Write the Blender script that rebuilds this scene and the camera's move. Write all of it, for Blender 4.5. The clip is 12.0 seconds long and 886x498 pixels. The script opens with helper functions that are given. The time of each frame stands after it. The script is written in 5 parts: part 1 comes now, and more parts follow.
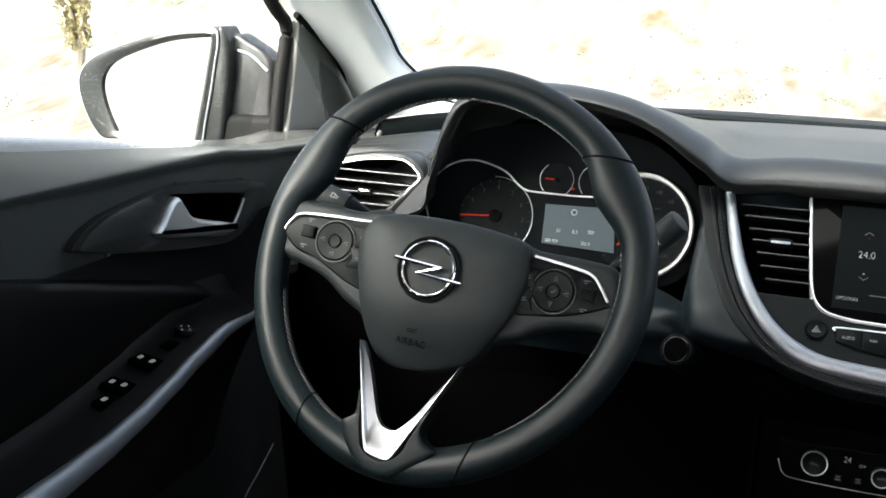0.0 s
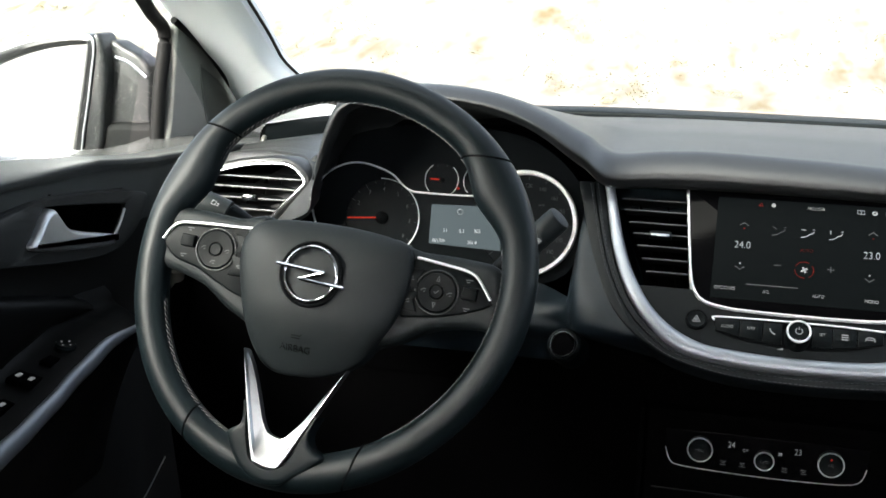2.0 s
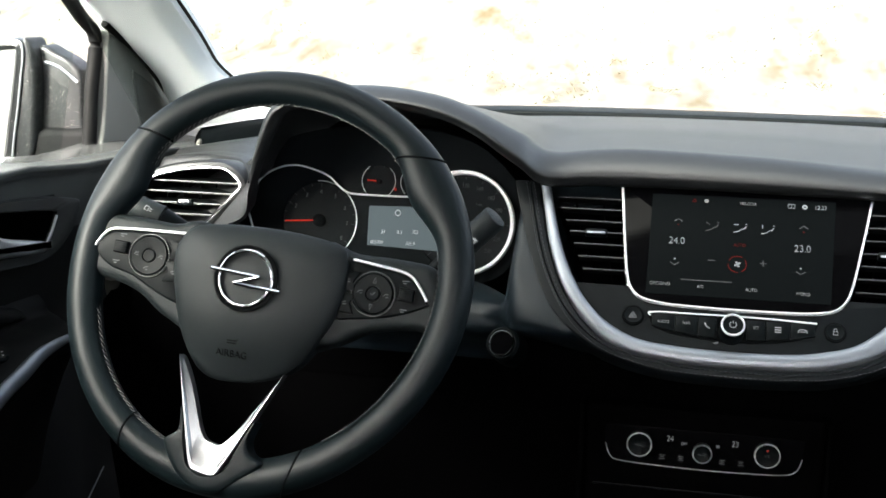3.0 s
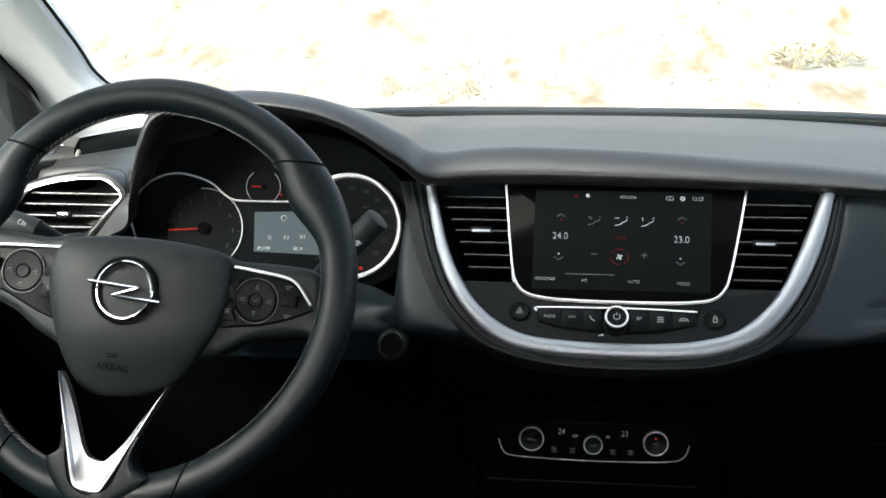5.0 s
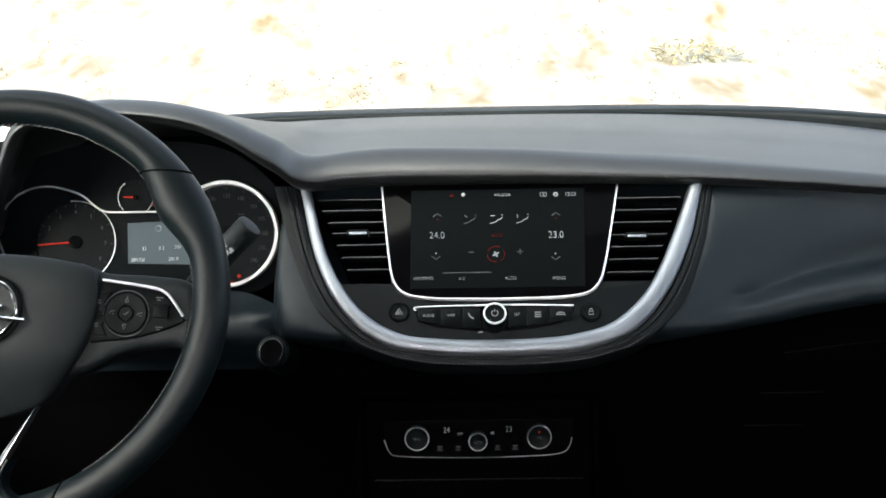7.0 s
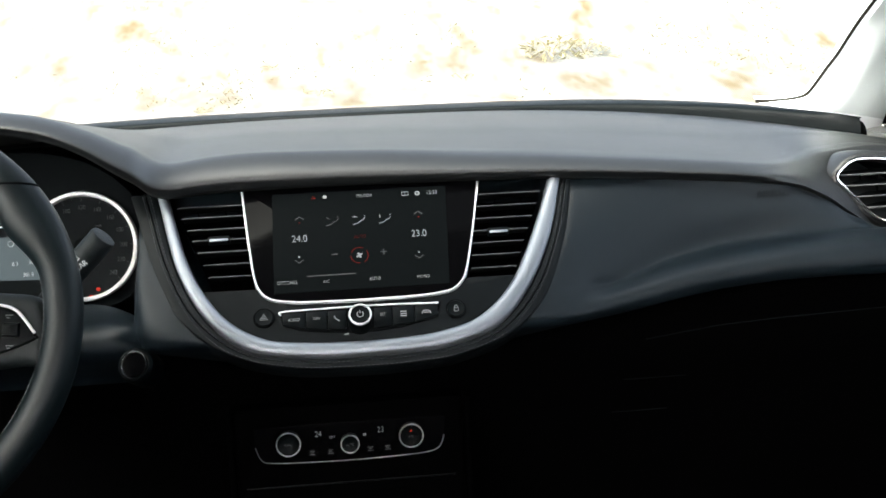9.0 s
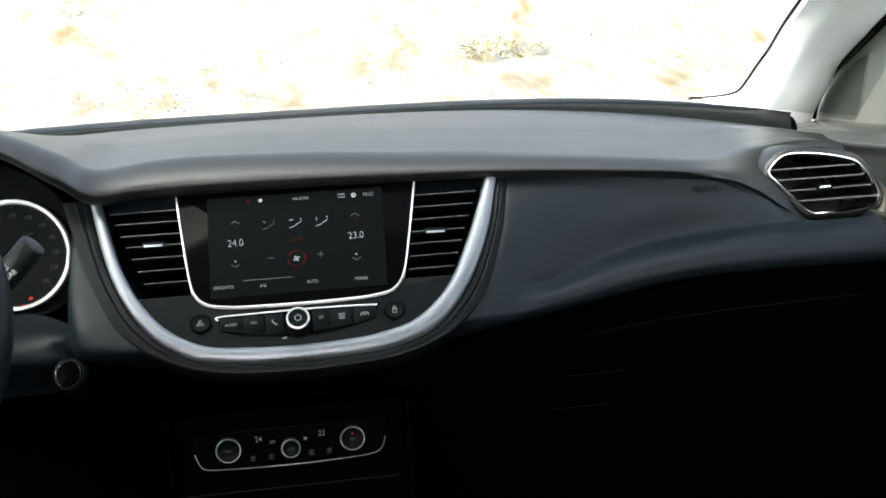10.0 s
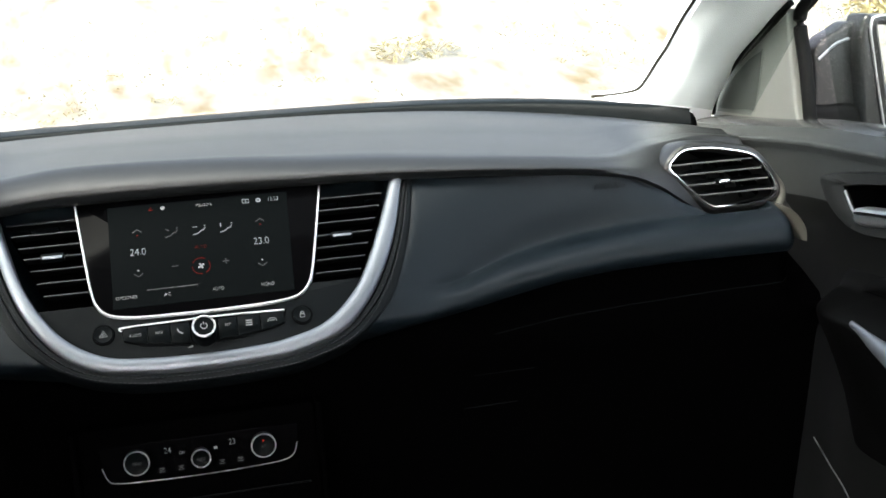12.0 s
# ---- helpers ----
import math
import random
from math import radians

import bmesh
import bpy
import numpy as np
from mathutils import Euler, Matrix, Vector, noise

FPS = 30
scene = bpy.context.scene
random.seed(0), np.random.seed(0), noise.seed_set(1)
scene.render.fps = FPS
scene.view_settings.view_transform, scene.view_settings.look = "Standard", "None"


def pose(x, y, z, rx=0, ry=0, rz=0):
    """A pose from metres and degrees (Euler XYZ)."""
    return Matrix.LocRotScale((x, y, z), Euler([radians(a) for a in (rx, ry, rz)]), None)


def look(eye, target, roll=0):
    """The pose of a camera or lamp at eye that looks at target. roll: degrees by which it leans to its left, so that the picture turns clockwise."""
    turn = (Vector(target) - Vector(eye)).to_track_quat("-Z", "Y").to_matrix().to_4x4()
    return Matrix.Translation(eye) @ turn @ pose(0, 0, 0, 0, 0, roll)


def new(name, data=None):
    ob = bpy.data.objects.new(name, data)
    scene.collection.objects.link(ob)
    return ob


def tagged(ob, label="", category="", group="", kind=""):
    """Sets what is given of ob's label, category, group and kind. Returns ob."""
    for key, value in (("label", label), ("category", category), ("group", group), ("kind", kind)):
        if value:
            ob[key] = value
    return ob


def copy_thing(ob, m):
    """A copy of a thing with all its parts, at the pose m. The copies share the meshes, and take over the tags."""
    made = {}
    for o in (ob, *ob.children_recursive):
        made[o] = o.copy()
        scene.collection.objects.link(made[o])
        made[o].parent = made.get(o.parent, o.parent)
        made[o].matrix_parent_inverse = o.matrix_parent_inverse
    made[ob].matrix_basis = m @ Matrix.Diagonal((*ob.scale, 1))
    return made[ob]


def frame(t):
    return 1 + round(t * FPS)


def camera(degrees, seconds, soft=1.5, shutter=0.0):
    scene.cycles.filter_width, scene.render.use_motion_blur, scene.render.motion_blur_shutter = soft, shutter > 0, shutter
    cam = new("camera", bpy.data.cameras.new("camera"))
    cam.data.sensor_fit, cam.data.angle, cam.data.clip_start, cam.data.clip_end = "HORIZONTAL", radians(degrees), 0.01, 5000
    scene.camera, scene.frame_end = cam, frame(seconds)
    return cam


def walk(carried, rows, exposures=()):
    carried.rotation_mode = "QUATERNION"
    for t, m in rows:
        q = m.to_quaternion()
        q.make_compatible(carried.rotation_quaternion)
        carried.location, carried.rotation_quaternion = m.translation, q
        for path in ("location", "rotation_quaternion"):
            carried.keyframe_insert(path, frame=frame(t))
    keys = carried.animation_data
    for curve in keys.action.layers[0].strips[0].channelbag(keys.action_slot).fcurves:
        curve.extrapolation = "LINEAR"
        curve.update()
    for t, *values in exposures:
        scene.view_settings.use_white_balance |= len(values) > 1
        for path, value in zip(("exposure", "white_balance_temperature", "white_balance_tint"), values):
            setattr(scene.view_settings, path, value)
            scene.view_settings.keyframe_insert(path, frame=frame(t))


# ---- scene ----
# A car's front cabin. x to the passenger's side, y ahead, z up, metres; the ground is z = 0.
cam = camera(42.8, 12.0, soft=1.6)
PATH = [
    (0, (-0.0959, -1.0354, 1.2669), (-0.4106, -0.1189, 1.0199), 1.98),
    (0.5, (-0.0914, -1.0334, 1.2677), (-0.3901, -0.1115, 1.0210), 1.80),
    (1, (-0.0872, -1.0316, 1.2683), (-0.3663, -0.1034, 1.0222), 1.64),
    (1.5, (-0.0830, -1.0300, 1.2688), (-0.3403, -0.0954, 1.0234), 1.43),
    (2, (-0.0789, -1.0286, 1.2692), (-0.3124, -0.0876, 1.0244), 1.21),
    (2.5, (-0.0748, -1.0274, 1.2694), (-0.2843, -0.0805, 1.0253), 1.00),
    (3, (-0.0707, -1.0264, 1.2695), (-0.2577, -0.0747, 1.0260), 0.78),
    (5, (-0.0531, -1.0239, 1.2690), (-0.1564, -0.0589, 1.0279), -0.15),
    (5.5, (-0.0485, -1.0236, 1.2687), (-0.1295, -0.0564, 1.0283), -0.33),
    (6, (-0.0437, -1.0235, 1.2684), (-0.1025, -0.0545, 1.0284), -0.62),
    (6.5, (-0.0388, -1.0234, 1.2681), (-0.0743, -0.0533, 1.0283), -0.85),
    (7, (-0.0339, -1.0235, 1.2677), (-0.0461, -0.0527, 1.0282), -1.15),
    (9, (-0.0150, -1.0245, 1.2664), (0.0764, -0.0584, 1.0250), -2.15),
    (9.5, (-0.0107, -1.0249, 1.2662), (0.1065, -0.0617, 1.0241), -2.35),
    (10, (-0.0069, -1.0253, 1.2660), (0.1322, -0.0652, 1.0234), -2.60),
    (10.5, (-0.0035, -1.0258, 1.2659), (0.1558, -0.0690, 1.0226), -2.75),
    (11, (-0.0006, -1.0263, 1.2659), (0.1768, -0.0728, 1.0220), -2.92),
    (11.5, (0.0015, -1.0267, 1.2660), (0.1955, -0.0767, 1.0215), -3.04),
    (12, (0.0028, -1.0272, 1.2662), (0.2141, -0.0810, 1.0210), -3.14),
]
walk(cam, [(t, look(eye, target, roll)) for t, eye, target, roll in PATH], exposures=[(0.0, 3.85, 6750, 7), (12.0, 3.85, 6750, 7)])

# ---- daylight ----
world = bpy.data.worlds.new("sky")
scene.world = world
world.use_nodes = True
sky = world.node_tree.nodes.new("ShaderNodeTexSky")
sky.sky_type, sky.sun_disc = "NISHITA", False
sky.sun_elevation, sky.sun_rotation = radians(42), radians(214)
sky.air_density, sky.dust_density, sky.ozone_density = 0.32, 4.5, 0.3
haze = world.node_tree.nodes.new("ShaderNodeHueSaturation")
haze.inputs["Saturation"].default_value = 0.55
world.node_tree.links.new(sky.outputs["Color"], haze.inputs["Color"])
world.node_tree.links.new(haze.outputs["Color"], world.node_tree.nodes["Background"].inputs["Color"])
world.node_tree.nodes["Background"].inputs["Strength"].default_value = 0.15
sun = new("sun", bpy.data.lights.new("sun", "SUN"))
sun.data.energy, sun.data.angle, sun.data.color = 0.76, radians(30), (1.0, 0.99, 0.975)
sun.matrix_world = look((-3.80, -5.63, 6.1), (0, 0, 0))


# ---- materials ----
def material(name, base, rough=0.5, metal=0.0, grain=0.0, grain_size=900.0, patch=0.15, patch_size=9.0, spec=0.5, coat=0.0, spots=0.0):
    """A procedural surface: fine grain as relief, and slow patches in colour and gloss."""
    m = bpy.data.materials.new(name)
    m.use_nodes = True
    nodes, links = m.node_tree.nodes, m.node_tree.links
    b = nodes["Principled BSDF"]
    b.inputs["Metallic"].default_value = metal
    b.inputs["Specular IOR Level"].default_value = spec
    b.inputs["Coat Weight"].default_value = coat
    where = nodes.new("ShaderNodeTexCoord")
    slow = nodes.new("ShaderNodeTexNoise")
    slow.inputs["Scale"].default_value, slow.inputs["Detail"].default_value = patch_size, 4
    links.new(where.outputs["Object"], slow.inputs["Vector"])
    mix = nodes.new("ShaderNodeMix")
    mix.data_type = "RGBA"
    mix.inputs["A"].default_value = (*[c * (1 - patch) for c in base], 1)
    mix.inputs["B"].default_value = (*[min(1, c * (1 + patch)) for c in base], 1)
    links.new(slow.outputs["Fac"], mix.inputs["Factor"])
    colour = mix.outputs["Result"]
    if spots:
        dust = nodes.new("ShaderNodeTexNoise")
        dust.inputs["Scale"].default_value, dust.inputs["Detail"].default_value = spots, 3
        links.new(where.outputs["Object"], dust.inputs["Vector"])
        ramp = nodes.new("ShaderNodeValToRGB")
        ramp.color_ramp.elements[0].position, ramp.color_ramp.elements[1].position = 0.66, 0.72
        links.new(dust.outputs["Fac"], ramp.inputs["Fac"])
        over = nodes.new("ShaderNodeMix")
        over.data_type = "RGBA"
        over.inputs["B"].default_value = (0.45, 0.44, 0.4, 1)
        links.new(ramp.outputs["Color"], over.inputs["Factor"])
        links.new(colour, over.inputs["A"])
        colour = over.outputs["Result"]
    links.new(colour, b.inputs["Base Color"])
    gloss = nodes.new("ShaderNodeMapRange")
    gloss.inputs["To Min"].default_value, gloss.inputs["To Max"].default_value = max(0.02, rough * 0.88), min(1, rough * 1.12)
    links.new(slow.outputs["Fac"], gloss.inputs["Value"])
    links.new(gloss.outputs["Result"], b.inputs["Roughness"])
    if grain:
        fine = nodes.new("ShaderNodeTexNoise")
        fine.inputs["Scale"].default_value, fine.inputs["Detail"].default_value = grain_size, 3
        links.new(where.outputs["Object"], fine.inputs["Vector"])
        bump = nodes.new("ShaderNodeBump")
        bump.inputs["Strength"].default_value, bump.inputs["Distance"].default_value = grain, 0.0008
        links.new(fine.outputs["Fac"], bump.inputs["Height"])
        links.new(bump.outputs["Normal"], b.inputs["Normal"])
    return m


def glowing(name, colour, strength, body=0.3):
    m = bpy.data.materials.new(name)
    m.use_nodes = True
    b = m.node_tree.nodes["Principled BSDF"]
    b.inputs["Base Color"].default_value = (*[c * body for c in colour], 1)
    b.inputs["Emission Color"].default_value = (*colour, 1)
    b.inputs["Emission Strength"].default_value = strength
    b.inputs["Specular IOR Level"].default_value = 0.01
    return m


def pane_material(name, tint, gloss_rough=0.02):
    """Thin glass: clear, with a weak gloss that grows towards grazing."""
    m = bpy.data.materials.new(name)
    m.use_nodes = True
    nodes, links = m.node_tree.nodes, m.node_tree.links
    nodes.remove(nodes["Principled BSDF"])
    clear, gloss, mix, facing, steep = (nodes.new("ShaderNode" + k) for k in ("BsdfTransparent", "BsdfGlossy", "MixShader", "LayerWeight", "Math"))
    clear.inputs["Color"].default_value = (*tint, 1)
    gloss.inputs["Roughness"].default_value = gloss_rough
    facing.inputs["Blend"].default_value = 0.5
    steep.operation = "POWER"
    steep.inputs[1].default_value = 7.0
    links.new(facing.outputs["Facing"], steep.inputs[0])
    links.new(steep.outputs["Value"], mix.inputs["Fac"])
    links.new(clear.outputs["BSDF"], mix.inputs[1])
    links.new(gloss.outputs["BSDF"], mix.inputs[2])
    links.new(mix.outputs["Shader"], nodes["Material Output"].inputs["Surface"])
    return m


SOFT = material("soft black dash skin", (0.0044, 0.0054, 0.0056), 0.40, grain=0.25, grain_size=1500, patch=0.12, spec=0.84)
BAND = material("black stitched skin", (0.0034, 0.0050, 0.0060), 0.44, grain=0.25, grain_size=1500, patch=0.12, spec=0.14)
SIDE = material("blue-black dash skin", (0.0045, 0.0088, 0.0124), 0.42, grain=0.25, grain_size=1500, patch=0.12, spec=0.30)
HARD = material("hard black plastic", (0.0019, 0.0032, 0.0037), 0.40, grain=0.2, grain_size=1800, spec=0.08)
# Base colour pushed near zero: stands in for the footwell's shade.
LOW = material("black lower plastic darkened as shade", (0.0006, 0.0006, 0.0007), 0.8, grain=0.2, grain_size=1800, spec=0.01)
DEEP = material("matt black plastic", (0.0022, 0.0028, 0.0032), 0.75, grain=0.1, spec=0.04)
# Near-zero black that paints the shade inside hood, vents and recesses.
VOID = material("flat shade black", (0.0007, 0.0008, 0.0009), 0.9, grain=0.1, spec=0.01)
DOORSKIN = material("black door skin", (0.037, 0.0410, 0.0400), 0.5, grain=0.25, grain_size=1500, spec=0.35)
LEATHER = material("black leather", (0.0022, 0.0056, 0.0068), 0.44, grain=0.14, grain_size=900, patch=0.2, patch_size=25, spec=0.25)
HUBSKIN = material("grained airbag cover", (0.0088, 0.0122, 0.0132), 0.5, grain=0.4, grain_size=1600, spec=0.25)
SPOKESKIN = material("black spoke plastic", (0.0088, 0.0122, 0.0130), 0.48, grain=0.4, grain_size=1600, spec=0.22)
PIANO = material("gloss black panel", (0.002, 0.002, 0.0023), 0.10, patch=0.05, spec=0.018)
CHROME = material("chrome", (0.85, 0.86, 0.88), 0.08, metal=1.0, patch=0.05)
SATIN = material("satin silver", (0.54, 0.56, 0.57), 0.34, metal=0.9, patch=0.06)
SPOKEMETAL = material("satin spoke metal", (0.36, 0.375, 0.385), 0.30, metal=0.95, patch=0.06)
PALE = material("pale metal rim", (0.86, 0.87, 0.88), 0.38, metal=0.3, patch=0.06)
RINGS = material("dull chrome ring", (0.68, 0.69, 0.70), 0.32, metal=0.6, patch=0.05)
STEEL = material("brushed blue-grey trim", (0.265, 0.285, 0.315), 0.46, metal=0.8, grain=0.06, grain_size=500, patch=0.12, patch_size=14)
FABRIC = material("pale grey pillar cloth", (0.86, 0.89, 0.92), 0.85, grain=0.5, grain_size=1300, patch=0.06, spec=0.2)
SAIL = material("grey sail plastic", (0.118, 0.126, 0.114), 0.6, grain=0.3, grain_size=1500)
# Two brightnesses of slat edge: the light on it is put into colour.
DULLSLAT = material("dimly lit slat edge", (0.030, 0.031, 0.032), 0.4, grain=0.1, spec=0.35)
SLAT = material("grey slat edge", (0.060, 0.062, 0.062), 0.35, grain=0.1, spec=0.5)
RUBBER = material("black rubber", (0.0045, 0.0048, 0.0048), 0.65, grain=0.1, spec=0.07)
PAINT = material("dusty black car paint", (0.012, 0.013, 0.014), 0.3, spec=0.3, coat=0.1, patch=0.25, spots=700.0)
SEAL = material("dark brown glass seal", (0.010, 0.007, 0.004), 0.6, grain=0.1, spec=0.15)
MIRROR = material("mirror silver", (0.9, 0.91, 0.92), 0.02, metal=1.0, patch=0.02)
BEIGE = material("beige trim edge", (0.080, 0.078, 0.066), 0.6, grain=0.3)
HEADLINER = material("pale headliner", (0.69, 0.75, 0.78), 0.9, grain=0.3, spec=0.2)
CARPET = material("black carpet", (0.006, 0.006, 0.006), 0.95, grain=0.6, grain_size=800, spec=0.1)
GLASSBLACK = material("dark display glass", (0.0068, 0.0082, 0.0092), 0.25, patch=0.1, spec=0.03)
THREAD = material("grey thread", (0.135, 0.135, 0.13), 0.7, patch=0.2, patch_size=300)
# Print on keys, switches and stalks also carries a faint added glow.
WHITE = glowing("faintly glowing pale print", (0.75, 0.77, 0.78), 0.010)
LIT = glowing("lit white figures", (0.80, 0.85, 0.88), 0.0066)
BRIGHT = glowing("bright figures", (0.85, 0.90, 0.94), 0.036)
DIM = glowing("dim grey figures", (0.45, 0.48, 0.5), 0.0072, 0.1)
PRINT = glowing("faintly glowing grey print", (0.42, 0.44, 0.45), 0.006, 0.3)
RED = glowing("red needle", (0.9, 0.07, 0.045), 0.024)
DIMRED = glowing("dim red figures", (0.6, 0.06, 0.05), 0.0038, 0.1)
SCREEN = glowing("lit dark screen", (0.18, 0.23, 0.25), 0.0027, 0.005)
LCD = glowing("grey driver display", (0.40, 0.51, 0.57), 0.0195, 0.03)
WINDSCREEN = pane_material("windscreen glass", (0.82, 0.85, 0.84))


# ---- building helpers ----
def vec(*a):
    return Vector(a)


def ease(a, b, x):
    k = min(1.0, max(0.0, (x - a) / (b - a)))
    return k * k * (3 - 2 * k)


def lerp(a, b, k):
    return a + (b - a) * k


def curve(points, n, closed=False):
    """n places along a smooth line through the points (any dimension)."""
    p = [np.array(q, float) for q in points]
    m = len(p) if closed else len(p) - 1
    out = []
    for i in range(n):
        s = i * m / (n if closed else n - 1)
        k = min(int(s), m - 1)
        f = s - k
        g = [p[(k + d) % len(p)] if closed else p[min(max(k + d, 0), len(p) - 1)] for d in (-1, 0, 1, 2)]
        out.append(0.5 * (2 * g[1] + (g[2] - g[0]) * f + (2 * g[0] - 5 * g[1] + 4 * g[2] - g[3]) * f * f + (3 * g[1] - g[0] - 3 * g[2] + g[3]) * f ** 3))
    return out


def table(x, pairs):
    """A smooth value at x from pairs (x, value)."""
    for (a, va), (b, vb) in zip(pairs, pairs[1:]):
        if x <= b:
            return lerp(va, vb, ease(a, b, x) * 0.5 + 0.5 * min(1, max(0, (x - a) / (b - a))))
    return pairs[-1][1]


def plane_at(origin, lean, turn=0.0):
    """A frame on a surface that leans back by so many degrees: local x across, y up along it, z out towards the seats."""
    return Matrix.Translation(origin) @ Euler((0, 0, radians(turn))).to_matrix().to_4x4() @ Matrix.Rotation(radians(90 - lean), 4, "X")


def finish(me, mat, angle=35):
    me.materials.append(mat)
    for poly in me.polygons:
        poly.use_smooth = True
    me.set_sharp_from_angle(angle=radians(angle))
    return me


def part(name, shape, mat, parent=None, label="", angle=35, at=None):
    """Links a bmesh, or (places, faces), as one mesh object."""
    me = bpy.data.meshes.new(name)
    if isinstance(shape, tuple):
        me.from_pydata([tuple(v) for v in shape[0]], [], shape[1])
        me.validate()
    else:
        bmesh.ops.recalc_face_normals(shape, faces=shape.faces)
        shape.to_mesh(me)
        shape.free()
    if at is not None:
        me.transform(at)
    finish(me, mat, angle)
    ob = new(name, me)
    if parent:
        ob.parent = parent
    if label:
        ob["label"] = label
    return ob


def thing(name, label, category, group="", kind=""):
    return tagged(new(name), label, category, group, kind)


def sheet(rows, closed_u=False, closed_v=False):
    """Faces over rows of places."""
    n, m = len(rows), len(rows[0])
    verts = [tuple(v) for row in rows for v in row]
    faces = []
    for i in range(n if closed_u else n - 1):
        for j in range(m if closed_v else m - 1):
            a, b = i * m + j, i * m + (j + 1) % m
            c, d = ((i + 1) % n) * m + (j + 1) % m, ((i + 1) % n) * m + j
            faces.append((a, b, c, d))
    return verts, faces


def shell(rows, depth, closed_u=False):
    """A sheet with thickness: a second skin set off by the vector depth, and its rims."""
    d = np.array(depth, float)
    ring = [[*[np.array(v, float) for v in row], *[np.array(v, float) + d for v in reversed(row)]] for row in rows]
    verts, faces = sheet(ring, closed_u, True)
    if not closed_u:
        m = len(ring[0])
        faces += [tuple(range(m))[::-1], tuple(range((len(ring) - 1) * m, len(ring) * m))]
    return verts, faces


def joined(*shapes):
    verts, faces = [], []
    for v, f in shapes:
        k = len(verts)
        verts += list(v)
        faces += [tuple(i + k for i in face) for face in f]
    return verts, faces


def moved(shape, m):
    return [tuple(m @ Vector(v)) for v in shape[0]], shape[1]


def plate(outline, depth, edge=0.001, low=0.0, steps=2, dome=0.0):
    """A plate of that outline (local x, y, counter-clockwise) from z = low to low + depth, with a rounded upper edge."""
    o = [np.array(p, float) for p in outline]
    c = sum(o) / len(o)
    n = len(o)
    area = sum(o[i][0] * o[(i + 1) % n][1] - o[(i + 1) % n][0] * o[i][1] for i in range(n))
    if area < 0:
        o.reverse()
    nor = []
    for i in range(n):
        a, b = o[i] - o[i - 1], o[(i + 1) % n] - o[i]
        t = a / (np.linalg.norm(a) + 1e-9) + b / (np.linalg.norm(b) + 1e-9)
        t /= np.linalg.norm(t) + 1e-9
        nor.append(np.array([t[1], -t[0]]))
    rings = [(0.0, low), (0.0, low + depth - edge)]
    for k in range(1, steps + 1):
        w = k / steps * math.pi / 2
        rings.append((edge * (1 - math.cos(w)), low + depth - edge + edge * math.sin(w)))
    verts = [(*(p - q * ins), z) for ins, z in rings for p, q in zip(o, nor)]
    faces = []
    for r in range(len(rings) - 1):
        for i in range(n):
            faces.append((r * n + i, r * n + (i + 1) % n, (r + 1) * n + (i + 1) % n, (r + 1) * n + i))
    faces.append(tuple(range(n))[::-1])
    if dome:
        last = [np.array(v) for v in verts[-n:]]
        mid = np.array([*c, low + depth])
        for k in (0.75, 0.5, 0.25):
            verts += [tuple(mid + (v - mid) * k + np.array([0, 0, dome * (1 - k * k)])) for v in last]
        base = len(verts) - 4 * n
        for r in range(3):
            for i in range(n):
                faces.append((base + r * n + i, base + r * n + (i + 1) % n, base + (r + 1) * n + (i + 1) % n, base + (r + 1) * n + i))
        verts.append(tuple(mid + np.array([0, 0, dome])))
        e = len(verts) - 1
        faces += [(e - n + i, e - n + (i + 1) % n, e) for i in range(n)]
    else:
        faces.append(tuple(range((len(rings) - 1) * n, len(rings) * n)))
    return verts, faces


def sweep(path, section, closed=False):
    """A bar along a flat path (local x, y); section: (outwards to the path's right, height)."""
    p = [np.array(q, float)[:2] for q in path]
    n = len(p)
    rows = []
    for i in range(n):
        a = p[(i - 1) % n] if closed or i else p[0]
        b = p[(i + 1) % n] if closed or i < n - 1 else p[-1]
        t = (b - a) / (np.linalg.norm(b - a) + 1e-12)
        q = np.array([t[1], -t[0]])
        rows.append([(*(p[i] + q * o), h) for o, h in section])
    verts, faces = sheet(rows, closed, True)
    if not closed:
        m = len(section)
        faces += [tuple(range(m))[::-1], tuple(range((n - 1) * m, n * m))]
    return verts, faces


def tube(path, radius, sides=10, flat=1.0, normal=None):
    """A round bar through places; radius: a number or one for each place."""
    p = [np.array(q, float) for q in path]
    n = len(p)
    rows = []
    ref = np.array(normal if normal is not None else (0.03, 0.02, 1.0), float)
    for i in range(n):
        t = p[min(i + 1, n - 1)] - p[max(i - 1, 0)]
        t /= np.linalg.norm(t) + 1e-12
        u = np.cross(t, ref)
        u /= np.linalg.norm(u) + 1e-12
        w = np.cross(u, t)
        r = radius[i] if isinstance(radius, (list, tuple)) else radius
        rows.append([p[i] + r * (math.cos(a) * u + flat * math.sin(a) * w) for a in (2 * math.pi * k / sides for k in range(sides))])
    verts, faces = sheet(rows, False, True)
    faces += [tuple(range(sides))[::-1], tuple(range((n - 1) * sides, n * sides))]
    return verts, faces


def lathe(profile, sides=40):
    """A turned body about local z; profile: (radius, height), from the foot to the middle of the top."""
    rows = [[(r * math.cos(a), r * math.sin(a), h) for r, h in profile] for a in (2 * math.pi * k / sides for k in range(sides))]
    return sheet(rows, True, False)


def ring(r, wide, high, sides=56, low=0.0):
    return sweep([(r * math.cos(a), r * math.sin(a)) for a in (2 * math.pi * k / sides for k in range(sides))], oval(wide, high, low), True)


